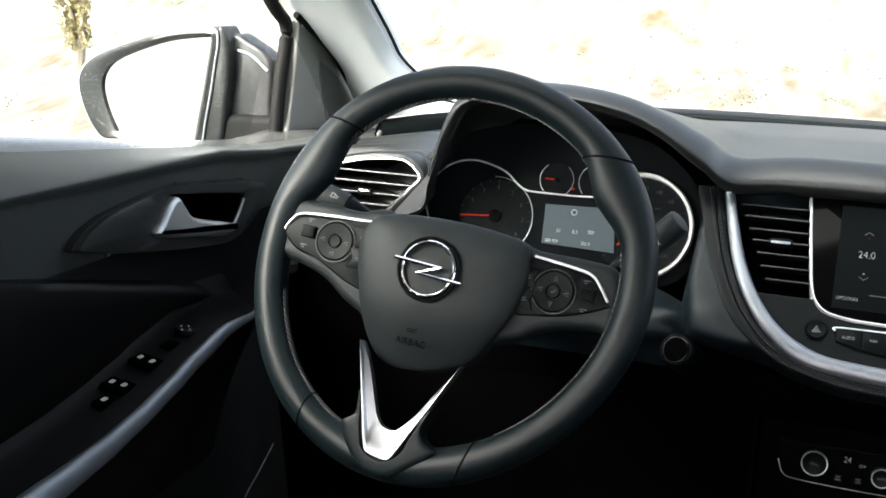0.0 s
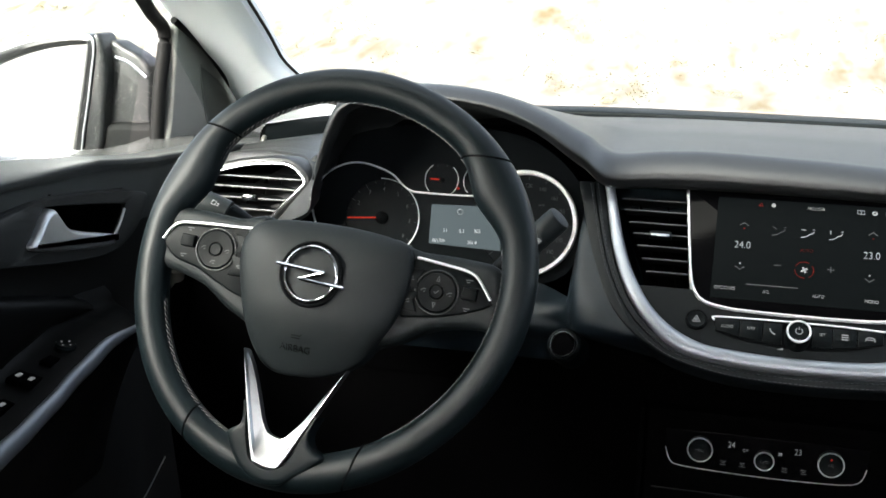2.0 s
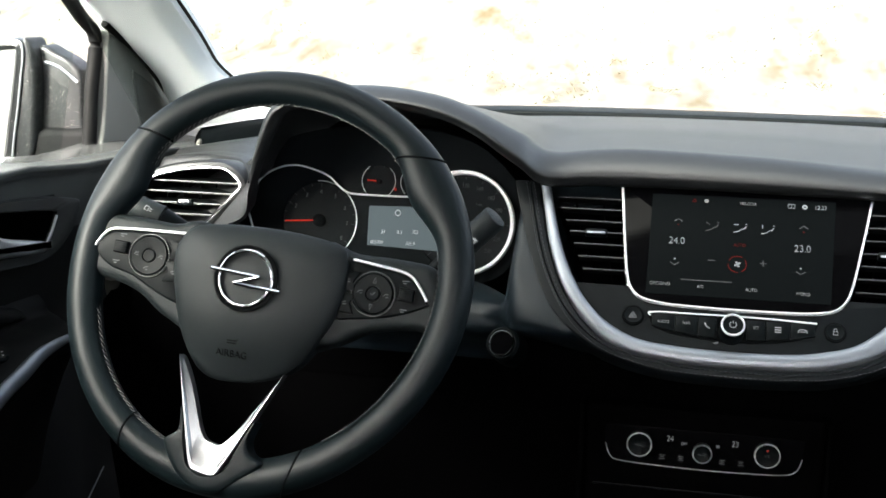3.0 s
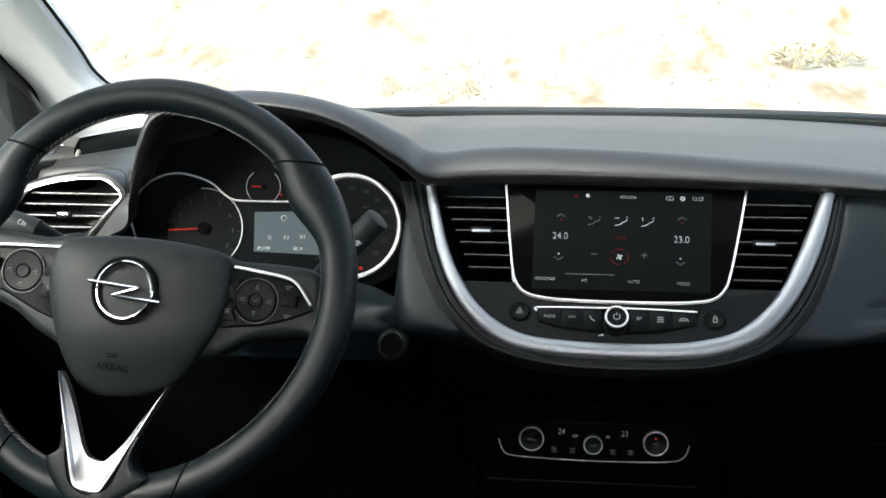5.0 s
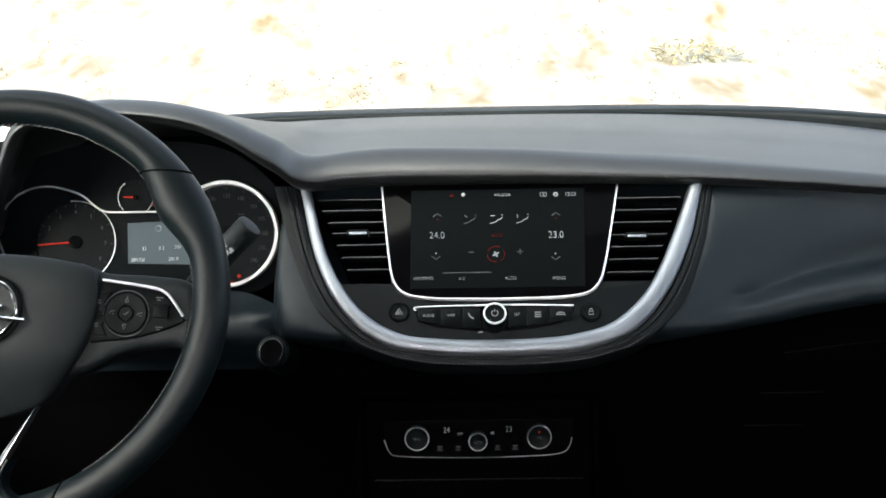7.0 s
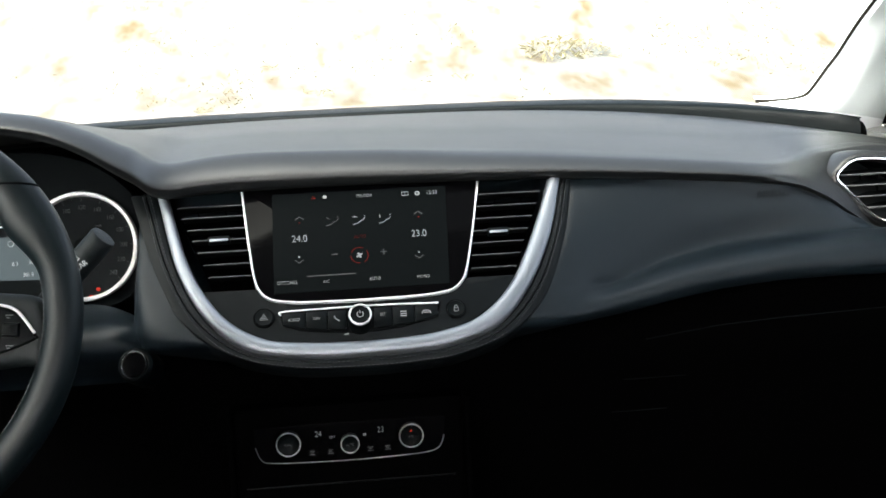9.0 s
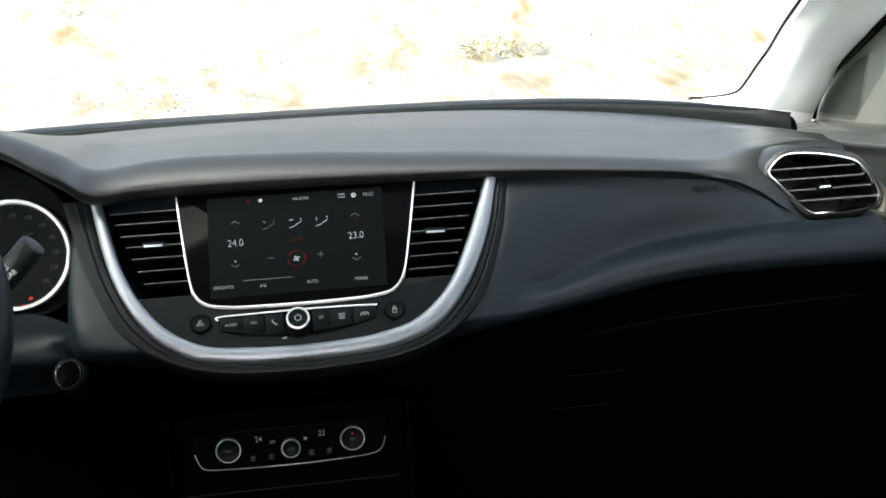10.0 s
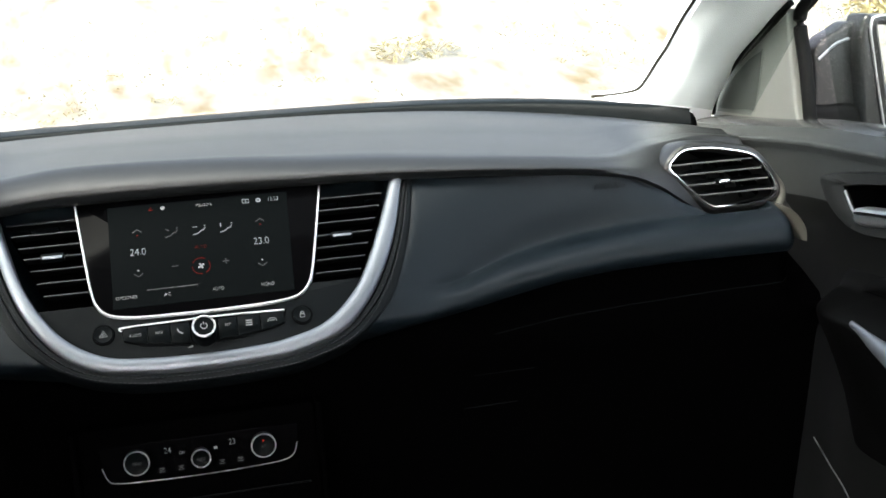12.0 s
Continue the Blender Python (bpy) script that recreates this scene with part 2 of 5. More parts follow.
def oval(wide, high, low=0.0, n=10):
    return [(wide / 2 * math.cos(a), low + high / 2 + high / 2 * math.sin(a)) for a in (2 * math.pi * k / n for k in range(n))]


def box(w, d, h, x=0.0, y=0.0, z=0.0, edge=0.0015):
    """A block with eased upper edges, on local z."""
    return plate([(x - w / 2, y - d / 2), (x + w / 2, y - d / 2), (x + w / 2, y + d / 2), (x - w / 2, y + d / 2)], h, min(edge, h / 2, w / 3, d / 3), z)


def rounded(w, h, r, n=5, x=0.0, y=0.0):
    out = []
    for cx, cy, a0 in ((w / 2 - r, h / 2 - r, 0), (r - w / 2, h / 2 - r, 90), (r - w / 2, r - h / 2, 180), (w / 2 - r, r - h / 2, 270)):
        out += [(x + cx + r * math.cos(radians(a0 + 90 * k / n)), y + cy + r * math.sin(radians(a0 + 90 * k / n))) for k in range(n + 1)]
    return out


def lettering(words, size, depth=0.0004):
    """The words as a flat mesh about its own middle."""
    data = bpy.data.curves.new("words", "FONT")
    data.body, data.size, data.align_x, data.align_y, data.extrude, data.offset = words, size, "CENTER", "CENTER", depth, -0.016 * size
    ob = new("words", data)
    me = bpy.data.meshes.new_from_object(ob.evaluated_get(bpy.context.evaluated_depsgraph_get()))
    shape = [tuple(v.co) for v in me.vertices], [tuple(p.vertices) for p in me.polygons]
    bpy.data.objects.remove(ob)
    bpy.data.curves.remove(data)
    bpy.data.meshes.remove(me)
    return shape


def words(text, size, x, y, z, mat, parent, frame_at, squeeze=0.85, name="lettering", turn=0.0):
    v, f = lettering(text, size)
    m = frame_at @ Matrix.Translation((x, y, z)) @ Matrix.Rotation(radians(turn), 4, "Z") @ Matrix.Diagonal((squeeze, 1, 1, 1))
    return part(name, (v, f), mat, parent, at=m)


def mirrored(shape):
    return [(-v[0], v[1], v[2]) for v in shape[0]], [tuple(reversed(f)) for f in shape[1]]


# ---- the ground outside ----
def dry_ground():
    m = material("dry pale ground", (0.134, 0.136, 0.132), 0.95, grain=0.0, patch=0.10, patch_size=0.5, spec=0.1)
    nodes, links = m.node_tree.nodes, m.node_tree.links
    b = nodes["Principled BSDF"]
    before = b.inputs["Base Color"].links[0].from_socket
    where = nodes.new("ShaderNodeTexCoord")
    tufts = nodes.new("ShaderNodeTexNoise")
    tufts.inputs["Scale"].default_value, tufts.inputs["Detail"].default_value, tufts.inputs["Roughness"].default_value = 4.2, 5, 0.62
    squeeze = nodes.new("ShaderNodeMapping")
    squeeze.inputs["Scale"].default_value = (1.0, 0.32, 1.0)
    links.new(where.outputs["Object"], squeeze.inputs["Vector"])
    links.new(squeeze.outputs["Vector"], tufts.inputs["Vector"])
    ramp = nodes.new("ShaderNodeValToRGB")
    ramp.color_ramp.elements[0].position, ramp.color_ramp.elements[1].position = 0.47, 0.70
    links.new(tufts.outputs["Fac"], ramp.inputs["Fac"])
    over = nodes.new("ShaderNodeMix")
    over.data_type = "RGBA"
    over.inputs["B"].default_value = (0.082, 0.063, 0.036, 1)
    links.new(ramp.outputs["Color"], over.inputs["Factor"])
    links.new(before, over.inputs["A"])
    links.new(over.outputs["Result"], b.inputs["Base Color"])
    rows = []
    for y in [-1500, -300, -100, -40, -15, -6, -2, 2, 4] + list(np.arange(4.5, 42, 0.5)) + [50, 70, 120, 300, 1500]:
        rows.append([(x, y, land(x, y)) for x in np.concatenate([[-1500, -300, -120, -70, -45], np.arange(-32, 32.1, 0.8), [45, 70, 120, 300, 1500]])])
    ob = part("ground", sheet(rows), m, angle=180)
    tagged(ob, "pale dry ground rising to a straw-covered bank in front", "ground", kind="structure")


def land(x, y):
    """The lie of the ground: level round the car, with a dry bank ahead that fades out to the left."""
    fade = ease(-13.0, -4.0, x)
    rise = 0.16 * max(0, y - 4.5) if y < 8 else 0.56 + 0.42 * (min(y, 34) - 8)
    rough = 0.10 * noise.noise(Vector((x * 0.6, y * 0.6, 0))) + 0.05 * noise.noise(Vector((x * 2, y * 2, 3)))
    return fade * rise + (rough if 4 < y < 40 else 0.0)


def dry_shrub(size, seed):
    """Many small leaf blades round a few twigs."""
    rng = random.Random(seed)
    verts, faces = [], []
    for _ in range(int(260 * size)):
        a, r = rng.uniform(0, 6.283), size * math.sqrt(rng.random()) * 0.6
        h = size * rng.uniform(0.02, 0.62) * (1 - 0.6 * r / size)
        c = np.array([r * math.cos(a), r * math.sin(a), h])
        s = rng.uniform(0.02, 0.06)
        u = np.array([rng.gauss(0, 1), rng.gauss(0, 1), rng.gauss(0, 0.6)])
        u /= np.linalg.norm(u)
        w = np.cross(u, (0.3, 0.2, 0.9))
        k = len(verts)
        verts += [tuple(c - u * s * 2), tuple(c + w * s * 0.6), tuple(c + u * s * 2), tuple(c - w * s * 0.6)]
        faces.append((k, k + 1, k + 2, k + 3))
    twigs = [tube(curve([(0, 0, 0), (0.12 * size * math.cos(t), 0.12 * size * math.sin(t), 0.25 * size), (0.4 * size * math.cos(t), 0.4 * size * math.sin(t), 0.5 * size)], 5), [0.02 * size, 0.016 * size, 0.012 * size, 0.009 * size, 0.004 * size], 5) for t in (0.3, 1.7, 2.9, 4.1, 5.4)]
    return (verts, faces), joined(*twigs)


dry_ground()
LEAF = material("straw-yellow leaves", (0.34, 0.295, 0.165), 0.8, patch=0.4, patch_size=3, spec=0.2)
TWIG = material("grey-brown twigs", (0.26, 0.22, 0.17), 0.9, patch=0.3)
rng = random.Random(5)
shrubs = []
for k in range(2):
    crown, stems = dry_shrub(1.0, 40 + k)
    shrub = thing("dry_shrub", "low dry shrub with straw-yellow leaves on pale ground", "shrub", "shrubs on the dry ground")
    part("crown", crown, LEAF, shrub)
    part("twigs", stems, TWIG, shrub)
    shrubs.append(shrub)
places = [(1.75, 7.9, 0.42), (2.05, 8.0, 0.36), (3.3, 10.6, 0.55), (3.9, 10.9, 0.5)]
for i in range(40):
    places.append((rng.uniform(-7, 10), rng.uniform(5.5, 13), rng.uniform(0.10, 0.26)))
for i, (x, y, s) in enumerate(places):
    m = Matrix.Translation((x, y, land(x, y) - 0.02)) @ Matrix.Rotation(rng.uniform(0, 6.28), 4, "Z")
    ob = shrubs[i] if i < 2 else copy_thing(shrubs[i % 2], m)
    ob.matrix_basis = m
    ob.scale = (s, s, s * rng.uniform(0.6, 0.9))


def dry_grass():
    """Small dry leaves and stalks in loose tufts all over the bank."""
    r = random.Random(9)
    verts, faces = [], []
    while len(faces) < 15000:
        x, y = r.uniform(-9, 12), r.uniform(4.8, 14)
        if noise.noise(Vector((x * 0.7, y * 0.7, 5))) < -0.05 + 0.45 * r.random():
            continue
        size = r.uniform(0.03, 0.085)
        for _ in range(int(260 * size)):
            px, py = x + r.gauss(0, size), y + r.gauss(0, size)
            c = np.array([px, py, land(px, py) + abs(r.gauss(0, size * 0.9))])
            u = np.array([r.gauss(0, 1), r.gauss(0, 1), r.gauss(0, 1)])
            u /= np.linalg.norm(u)
            w = np.cross(u, (0.3, 0.5, 0.8))
            h = r.uniform(0.006, 0.018)
            k = len(verts)
            verts += [tuple(c - u * h), tuple(c + w * h * 0.5), tuple(c + u * h), tuple(c - w * h * 0.5)]
            faces.append((k, k + 1, k + 2, k + 3))
    ob = part("dry_grass", (verts, faces), STRAW)
    tagged(ob, "loose tufts of straw-coloured dry grass on the bank", "grass", kind="stuff")


STRAW = material("straw", (0.24, 0.195, 0.12), 0.8, patch=0.35, patch_size=2.5, spec=0.2)
dry_grass()


def far_tree(x, y, h, slim, seed):
    r = random.Random(seed)
    tree = thing("tree", "slim young yellow-green tree standing on the dry ground", "tree", "young trees")
    tree.location = (x, y, land(x, y) - 0.02)
    limbs = [tube(curve([(0, 0, 0), (0.05, 0.03, h * 0.4), (0.0, 0.1, h * 0.8)], 6), [0.05, 0.045, 0.04, 0.03, 0.02, 0.01], 8)]
    for k in range(9):
        a, z = r.uniform(0, 6.28), h * r.uniform(0.2, 0.7)
        limbs.append(tube(curve([(0, 0, z), (math.cos(a) * h * slim * 0.4, math.sin(a) * h * slim * 0.4, z + h * 0.1), (math.cos(a) * h * slim * 0.8, math.sin(a) * h * slim * 0.8, z + h * 0.16)], 4), [0.02, 0.016, 0.012, 0.006], 5))
    part("trunk", joined(*limbs), TWIG, tree)
    verts, faces = [], []
    for _ in range(2600):
        a, z = r.uniform(0, 6.283), r.uniform(0.12, 1.0)
        rad = h * slim * math.sin(math.pi * min(1, z * 0.85 + 0.12)) * math.sqrt(r.random()) * (0.75 + 0.35 * math.sin(3 * a + 7 * z))
        c = np.array([rad * math.cos(a), rad * math.sin(a), z * h])
        u = np.array([r.gauss(0, 1), r.gauss(0, 1), r.gauss(0, 1)])
        u /= np.linalg.norm(u)
        w = np.cross(u, (0.2, 0.5, 0.8))
        s = r.uniform(0.02, 0.05)
        k = len(verts)
        verts += [tuple(c - u * s), tuple(c + w * s * 0.6), tuple(c + u * s), tuple(c - w * s * 0.6)]
        faces.append((k, k + 1, k + 2, k + 3))
    part("crown", (verts, faces), LEAF, tree)


for x, y, h, slim, seed in ((-5.85, 6.6, 1.5, 0.10, 1), (5.6, 7.4, 1.6, 0.16, 3)):
    far_tree(x, y, h, slim, seed)


# ---- the car's shell ----
def slab(name, rows, depth, mat, label, category="wall"):
    ob = part(name, shell(rows, depth), mat)
    return tagged(ob, label, category, kind="structure")


def wall_with_window(side):
    """The flank behind the front door's leading edge: sill band, roof rail and posts round the side windows. Unseen;
    its openings are sized for the light inside.
    """
    x = side * 0.80
    pieces = []
    for y0, y1, z0, z1 in ((-1.42, -0.42, 0.25, 1.05), (-1.42, 0.0, 1.46, 1.55), (-0.92, -0.76, 1.05, 1.46), (-1.42, -1.20, 1.05, 1.46)):
        pieces.append(shell([[(x, y0, z0), (x, y0, z1)], [(x, y1, z0), (x, y1, z1)]], (side * 0.05, 0, 0)))
    return joined(*pieces)


tagged(part("wall_left", wall_with_window(-1), HARD), "dark flank of the car with side windows", "wall", kind="structure")
tagged(part("wall_right", wall_with_window(1), HARD), "dark flank of the car with side windows", "wall", kind="structure")
def roof_z(x):
    return 1.52 + 0.02 * math.cos(x * 1.8)


# Unseen roof, kept pale so that it bounces light onto the dash.
slab("ceiling", [[(x, y, roof_z(x)) for x in np.linspace(-0.84, 0.84, 12)] for y in (-1.45, -0.20)], (0, 0, 0.04), HEADLINER, "unseen cloth roof lining, kept pale to bounce light down", "ceiling")
slab("floor", [[(-0.84, y, 0.24), (0.84, y, 0.24)] for y in (-1.45, 0.75)], (0, 0, -0.05), CARPET, "black carpet floor of the car", "floor")
# Unseen wall behind the eye; its opening is tuned for rear light.
rear = [shell([[(x, -1.40, z0), (x, -1.40, z1)] for x in (x0, x1)], (0, -0.05, 0)) for x0, x1, z0, z1 in ((-0.84, 0.84, 0.24, 1.20), (-0.84, 0.84, 1.44, 1.56), (-0.84, -0.60, 1.20, 1.44), (0.60, 0.84, 1.20, 1.44))]
tagged(part("wall_rear", joined(*rear), CARPET), "unseen plain dark wall closing the cabin, its opening sized for rear light", "wall", kind="structure")
slab("wall_front", [[(x, 0.62, 0.24), (x, 0.62, 0.98)] for x in (-0.84, 0.84)], (0, 0.05, 0), DEEP, "black bulkhead under the dashboard", "wall")


# ---- windscreen and pillars ----
def screen_foot(x):
    """The foot of the windscreen: bowed towards the seats at both ends."""
    return np.array([x, 0.475 - 0.17 * (x / 0.66) ** 2 * abs(x / 0.66), 1.094 - 0.028 * (x / 0.66) ** 4])


glass_rows = [[tuple(screen_foot(x) + k * (np.array([x * 0.88, -0.20 - 0.05 * (x / 0.66) ** 2, 1.49 - 0.02 * (x / 0.66) ** 2]) - screen_foot(x))) for k in np.linspace(0, 1, 9)] for x in np.linspace(-0.70, 0.70, 25)]
glass = part("window_1", shell(glass_rows, (0, 0.003, 0.004)), WINDSCREEN)
glass.visible_shadow = False
tagged(glass, "clear windscreen glass over the dashboard", "window", kind="structure")


def pillar(side):
    """A broad pale post from the dash end up to the roof, with a dark seal along the glass."""
    shift = 0.009 if side > 0 else 0.027
    inner = curve([(0.545, 0.405, 1.079), (0.588, 0.398, 1.0805), (0.611, 0.390, 1.090), (0.6185, 0.36, 1.129), (0.6195, 0.31, 1.1725), (0.6185, 0.26, 1.2067), (0.611, 0.08, 1.32), (0.565, -0.25, 1.50)], 40)
    mid = curve([(0.640, 0.400, 1.045), (0.650, 0.390, 1.056), (0.660, 0.375, 1.078), (0.668, 0.345, 1.120), (0.676, 0.300, 1.162), (0.690, 0.235, 1.211), (0.668, 0.06, 1.325), (0.625, -0.27, 1.495)], 40)
    outer = curve([(0.716, 0.430, 1.030), (0.716, 0.420, 1.048), (0.717, 0.405, 1.068), (0.722, 0.385, 1.095), (0.7307, 0.36, 1.1286), (0.737, 0.25, 1.2), (0.725, 0.05, 1.315), (0.70, -0.28, 1.48)], 40)
    inner = [q + np.array([shift * ease(1.09, 1.15, q[2]), 0, 0]) for q in inner]
    rows = []
    for a, m, b in zip(inner, mid, outer):
        up = np.array([0.0, -0.012, 0.004])
        rows.append([q + np.array([0, 0.016, 0.0]) for q in (a,)] + curve([a, lerp(a, m, 0.5) + up * 1.3, m + up * 0.1, lerp(m, b, 0.5) + up * 0.8, b], 13) + [b + np.array([0.012, 0.012, 0.0])])
    rows = [[(side * q[0], q[1], q[2]) for q in row] for row in rows]
    post = thing("windscreen_pillar", "pale grey cloth-covered pillar beside the windscreen", "pillar", "windscreen pillars")
    part("cover", shell(rows, (0, 0.014, 0.006)), FABRIC, post)
    seal = [(side * (q[0] - 0.004), q[1] + 0.010, q[2] + 0.002) for q in inner]
    part("seal", tube(seal, 0.0022, 8), SEAL, post, "thin black rubber seal")
    return post


pillar(-1), pillar(1)


# ---- the dashboard ----
STACK = plane_at((0, 0.031, 0.945), 40.6)
CLUSTER = plane_at((-0.38, 0.180, 1.029), 16)
CLIMATE = plane_at((0, 0.0615, 0.803), 6)
WHEEL = plane_at((-0.404, -0.1494, 1.0114), 22)

LIP = [(0.735, 0.21, 0.950), (0.69, 0.178, 0.952), (0.63, 0.160, 0.958), (0.585, 0.148, 0.968), (0.545, 0.130, 0.990), (0.505, 0.118, 1.016), (0.455, 0.111, 1.034), (0.35, 0.109, 1.045), (0.2, 0.109, 1.054), (0, 0.109, 1.058),
       (-0.13, 0.106, 1.058), (-0.188, 0.094, 1.058), (-0.215, 0.080, 1.083), (-0.25, 0.073, 1.114), (-0.295, 0.072, 1.134), (-0.36, 0.072, 1.144), (-0.42, 0.073, 1.142), (-0.4565, 0.074, 1.131), (-0.4746, 0.080, 1.102), (-0.4837, 0.084, 1.082), (-0.4939, 0.088, 1.056), (-0.5077, 0.105, 1.030), (-0.5153, 0.112, 1.003),
       (-0.545, 0.130, 0.986), (-0.585, 0.148, 0.968), (-0.63, 0.160, 0.958), (-0.69, 0.178, 0.952), (-0.735, 0.21, 0.950)]


def top_line(x):
    """The rear end of the dash top, at the groove before the windscreen."""
    return np.array([x, 0.405 - 0.12 * abs(x / 0.66) ** 3, 1.089 - 0.050 * abs(x / 0.68) ** 2.6])


def lip_line(n):
    """The lower edge of the upper pad; over the instruments it hangs lower than the hood's crown."""
    return [q - np.array([0, 0, 0.009 * ease(0.0, 0.05, q[2] - 1.062)]) for q in curve(LIP, n)]


def dash_top():
    """The upper pad: a blunt rolled front edge, then a nearly flat top up to the windscreen."""
    rows = []
    for q in lip_line(170):
        x, y, z = q
        x = math.copysign(min(abs(x), 0.668), x)
        end = top_line(x * 0.985)
        hood = max(0.0, z - 1.060)
        flat = 1 - ease(0.0, 0.03, hood)
        side = ease(0.40, 0.54, abs(x)) if x > 0 else ease(0.46, 0.56, abs(x))
        high = table(x, [(-0.42, 0.012), (-0.27, 0.014), (-0.20, 0.024), (-0.10, 0.0275), (0.02, 0.025), (0.15, 0.020), (0.30, 0.016), (0.45, 0.014)])
        roll = [np.array([x * 0.999, y - 0.004, z + 0.34 * high]), np.array([x * 0.998, y + 0.002, z + 0.68 * high]), np.array([x * 0.995, y + 0.026, z + 1.14 * high])]
        leg = np.array([-0.014 * ease(0.44, 0.475, abs(x)) * (1 - ease(0.495, 0.52, abs(x))), 0, 0]) if x < 0 else np.zeros(3)
        roll = [p + leg * k for p, k in zip(roll, (0.45, 0.85, 1.1))]
        brow = np.array([x * 0.995, y + 0.028 + 0.03 * side, 1.045 - 0.015 * ease(0.6, 0.72, abs(x))])
        crease = np.array([x * 0.99, y + 0.046 + 0.04 * side, 1.051 - 0.018 * ease(0.58, 0.73, abs(x))])
        pod = [q + (brow - q) * 0.5 + np.array([0, -0.003, 0.001]), brow, crease]
        a, b, c = (lerp(p, w, side) for p, w in zip(roll, pod))
        k = 0.55
        mid = lerp(c, end, k) + np.array([0, 0, 0.004 * flat + 0.02 * hood * (1 - side)])
        rows.append([q + np.array([0, 0.030, 0.004]), q + np.array([0, 0.006, -0.004])] + curve([q, a, b, lerp(b, c, 0.5) + np.array([0, -0.001, 0.0015]), c, lerp(c, mid, 0.10), lerp(c, mid, 0.30), lerp(c, mid, 0.62), mid, end], 46) + [end + np.array([0, 0.004, -0.016])])
    return sheet(rows)


def u_reach(z, side):
    """Half the width of the stitched band round the centre stack at a height."""
    v = (z - 0.945) / 0.759
    line = [(-0.062, 0.0), (-0.056, 0.075), (-0.040, 0.135), (0.010, 0.190), (0.073, 0.217), (0.131, 0.2315), (0.20, 0.245)]
    if side < 0:
        line = [(-0.062, 0.0), (-0.058, 0.075), (-0.036, 0.128), (0.002, 0.166), (0.057, 0.196), (0.131, 0.2175), (0.20, 0.230)]
    return float(np.interp(v, [p[0] for p in line], [p[1] for p in line]))


def dash_profile(x):
    """The dash front below the lip, from its top to the knees."""
    a = abs(x)
    lip_z = table(a, [(0.0, 1.056), (0.2, 1.052), (0.35, 1.043), (0.455, 1.032), (0.505, 1.012), (0.545, 0.988), (0.575, 0.973), (0.66, 0.970), (0.74, 0.970)])
    far = 0.11 * ease(0.634, 0.682, a)
    y0 = table(a, [(0.0, 0.121), (0.45, 0.121), (0.55, 0.125), (0.63, 0.130), (0.74, 0.150)])
    fold = float(np.interp(a, [0.10, 0.20, 0.235, 0.26, 0.3225, 0.386, 0.45, 0.503, 0.60], [0.905, 0.925, 0.940, 0.947, 0.962, 0.972, 0.9775, 0.979, 0.978]))
    rim = float(np.interp(a, [0.10, 0.20, 0.25, 0.311, 0.3726, 0.4354, 0.50, 0.565, 0.62], [0.898, 0.917, 0.9285, 0.9385, 0.947, 0.952, 0.953, 0.952, 0.951]))
    pod = ease(0.46, 0.56, a)
    side = [(y0, lip_z), (lerp(y0, 0.106, 0.6), lerp(lip_z, fold, 0.5)), (0.1068, fold + 0.0056 * (1 - pod)), (0.099, fold - 0.0008 * (1 - pod)), (0.077, fold - 0.0042), (0.062, lerp(fold, rim, 0.45)), (0.055, rim + 0.001), (0.061, rim - 0.011), (0.078, rim - 0.021), (0.080, 0.862), (0.092, 0.82), (0.105, 0.74), (0.135, 0.58)]
    plain = [(lerp(y0, 0.045, k), lerp(lip_z, rim, k)) for k in (0.0, 0.25, 0.45, 0.60, 0.72, 0.86, 1.0)]
    flat = 1 - ease(0.16, 0.27, a)
    side = [(lerp(p[0], q[0], flat), lerp(p[1], q[1], flat)) for p, q in zip(side, plain)] + side[7:]
    if x < 0:
        k = ease(0.207, 0.223, a) * (1 - ease(0.50, 0.56, a))
        low = [(0.150, 0.936), (0.128, 0.934), (0.102, 0.929), (0.087, 0.920), (0.081, 0.908), (0.084, 0.895), (0.092, 0.883), (0.098, 0.870), (0.100, 0.852), (0.102, 0.835), (0.104, 0.82), (0.106, 0.74), (0.135, 0.58)]
        side = [(lerp(p[0], q[0], k), lerp(p[1], q[1], k)) for p, q in zip(side, low)]
    out = []
    for y, z in curve(side, 60):
        d = a - u_reach(z, x)
        proud = 0.031 + 0.857 * (z - 0.945) + 0.001
        fade = (1 - min(1.0, max(0.0, d) / 0.23)) ** 1.6 if x > 0 else 1 - ease(0.0, 0.13, d)
        on = ease(0.900, 0.930, z) * fade
        y = lerp(y, min(y + 0.004, proud), on) + 0.090 * ease(-0.006, -0.020, d) * ease(0.885, 0.905, z)
        out.append(np.array([x, y + far * ease(0.87, 0.93, z), z]))
    return out


dash = thing("dashboard", "black soft-skinned dashboard with an instrument hood and sculpted passenger side", "dashboard")
part("top_pad", dash_top(), SOFT, dash, "soft black grained upper pad", angle=60)
xs = sorted(set([round(v, 4) for v in np.linspace(-0.690, 0.690, 220)]))
fronts = [dash_profile(x) for x in xs]
part("front_panel", sheet([row[:37] for row in fronts]), SIDE, dash, "blue-black front with a rounded shelf under the vents", angle=60)
# Shade below the shelf comes from switching to the near-zero black here.
part("knee_panel", sheet([[q + np.array([0, 0.0015, 0.0]) for q in row[36:]] for row in fronts]), LOW, dash, "black lower panel towards the knees, darkened as shade", angle=60)
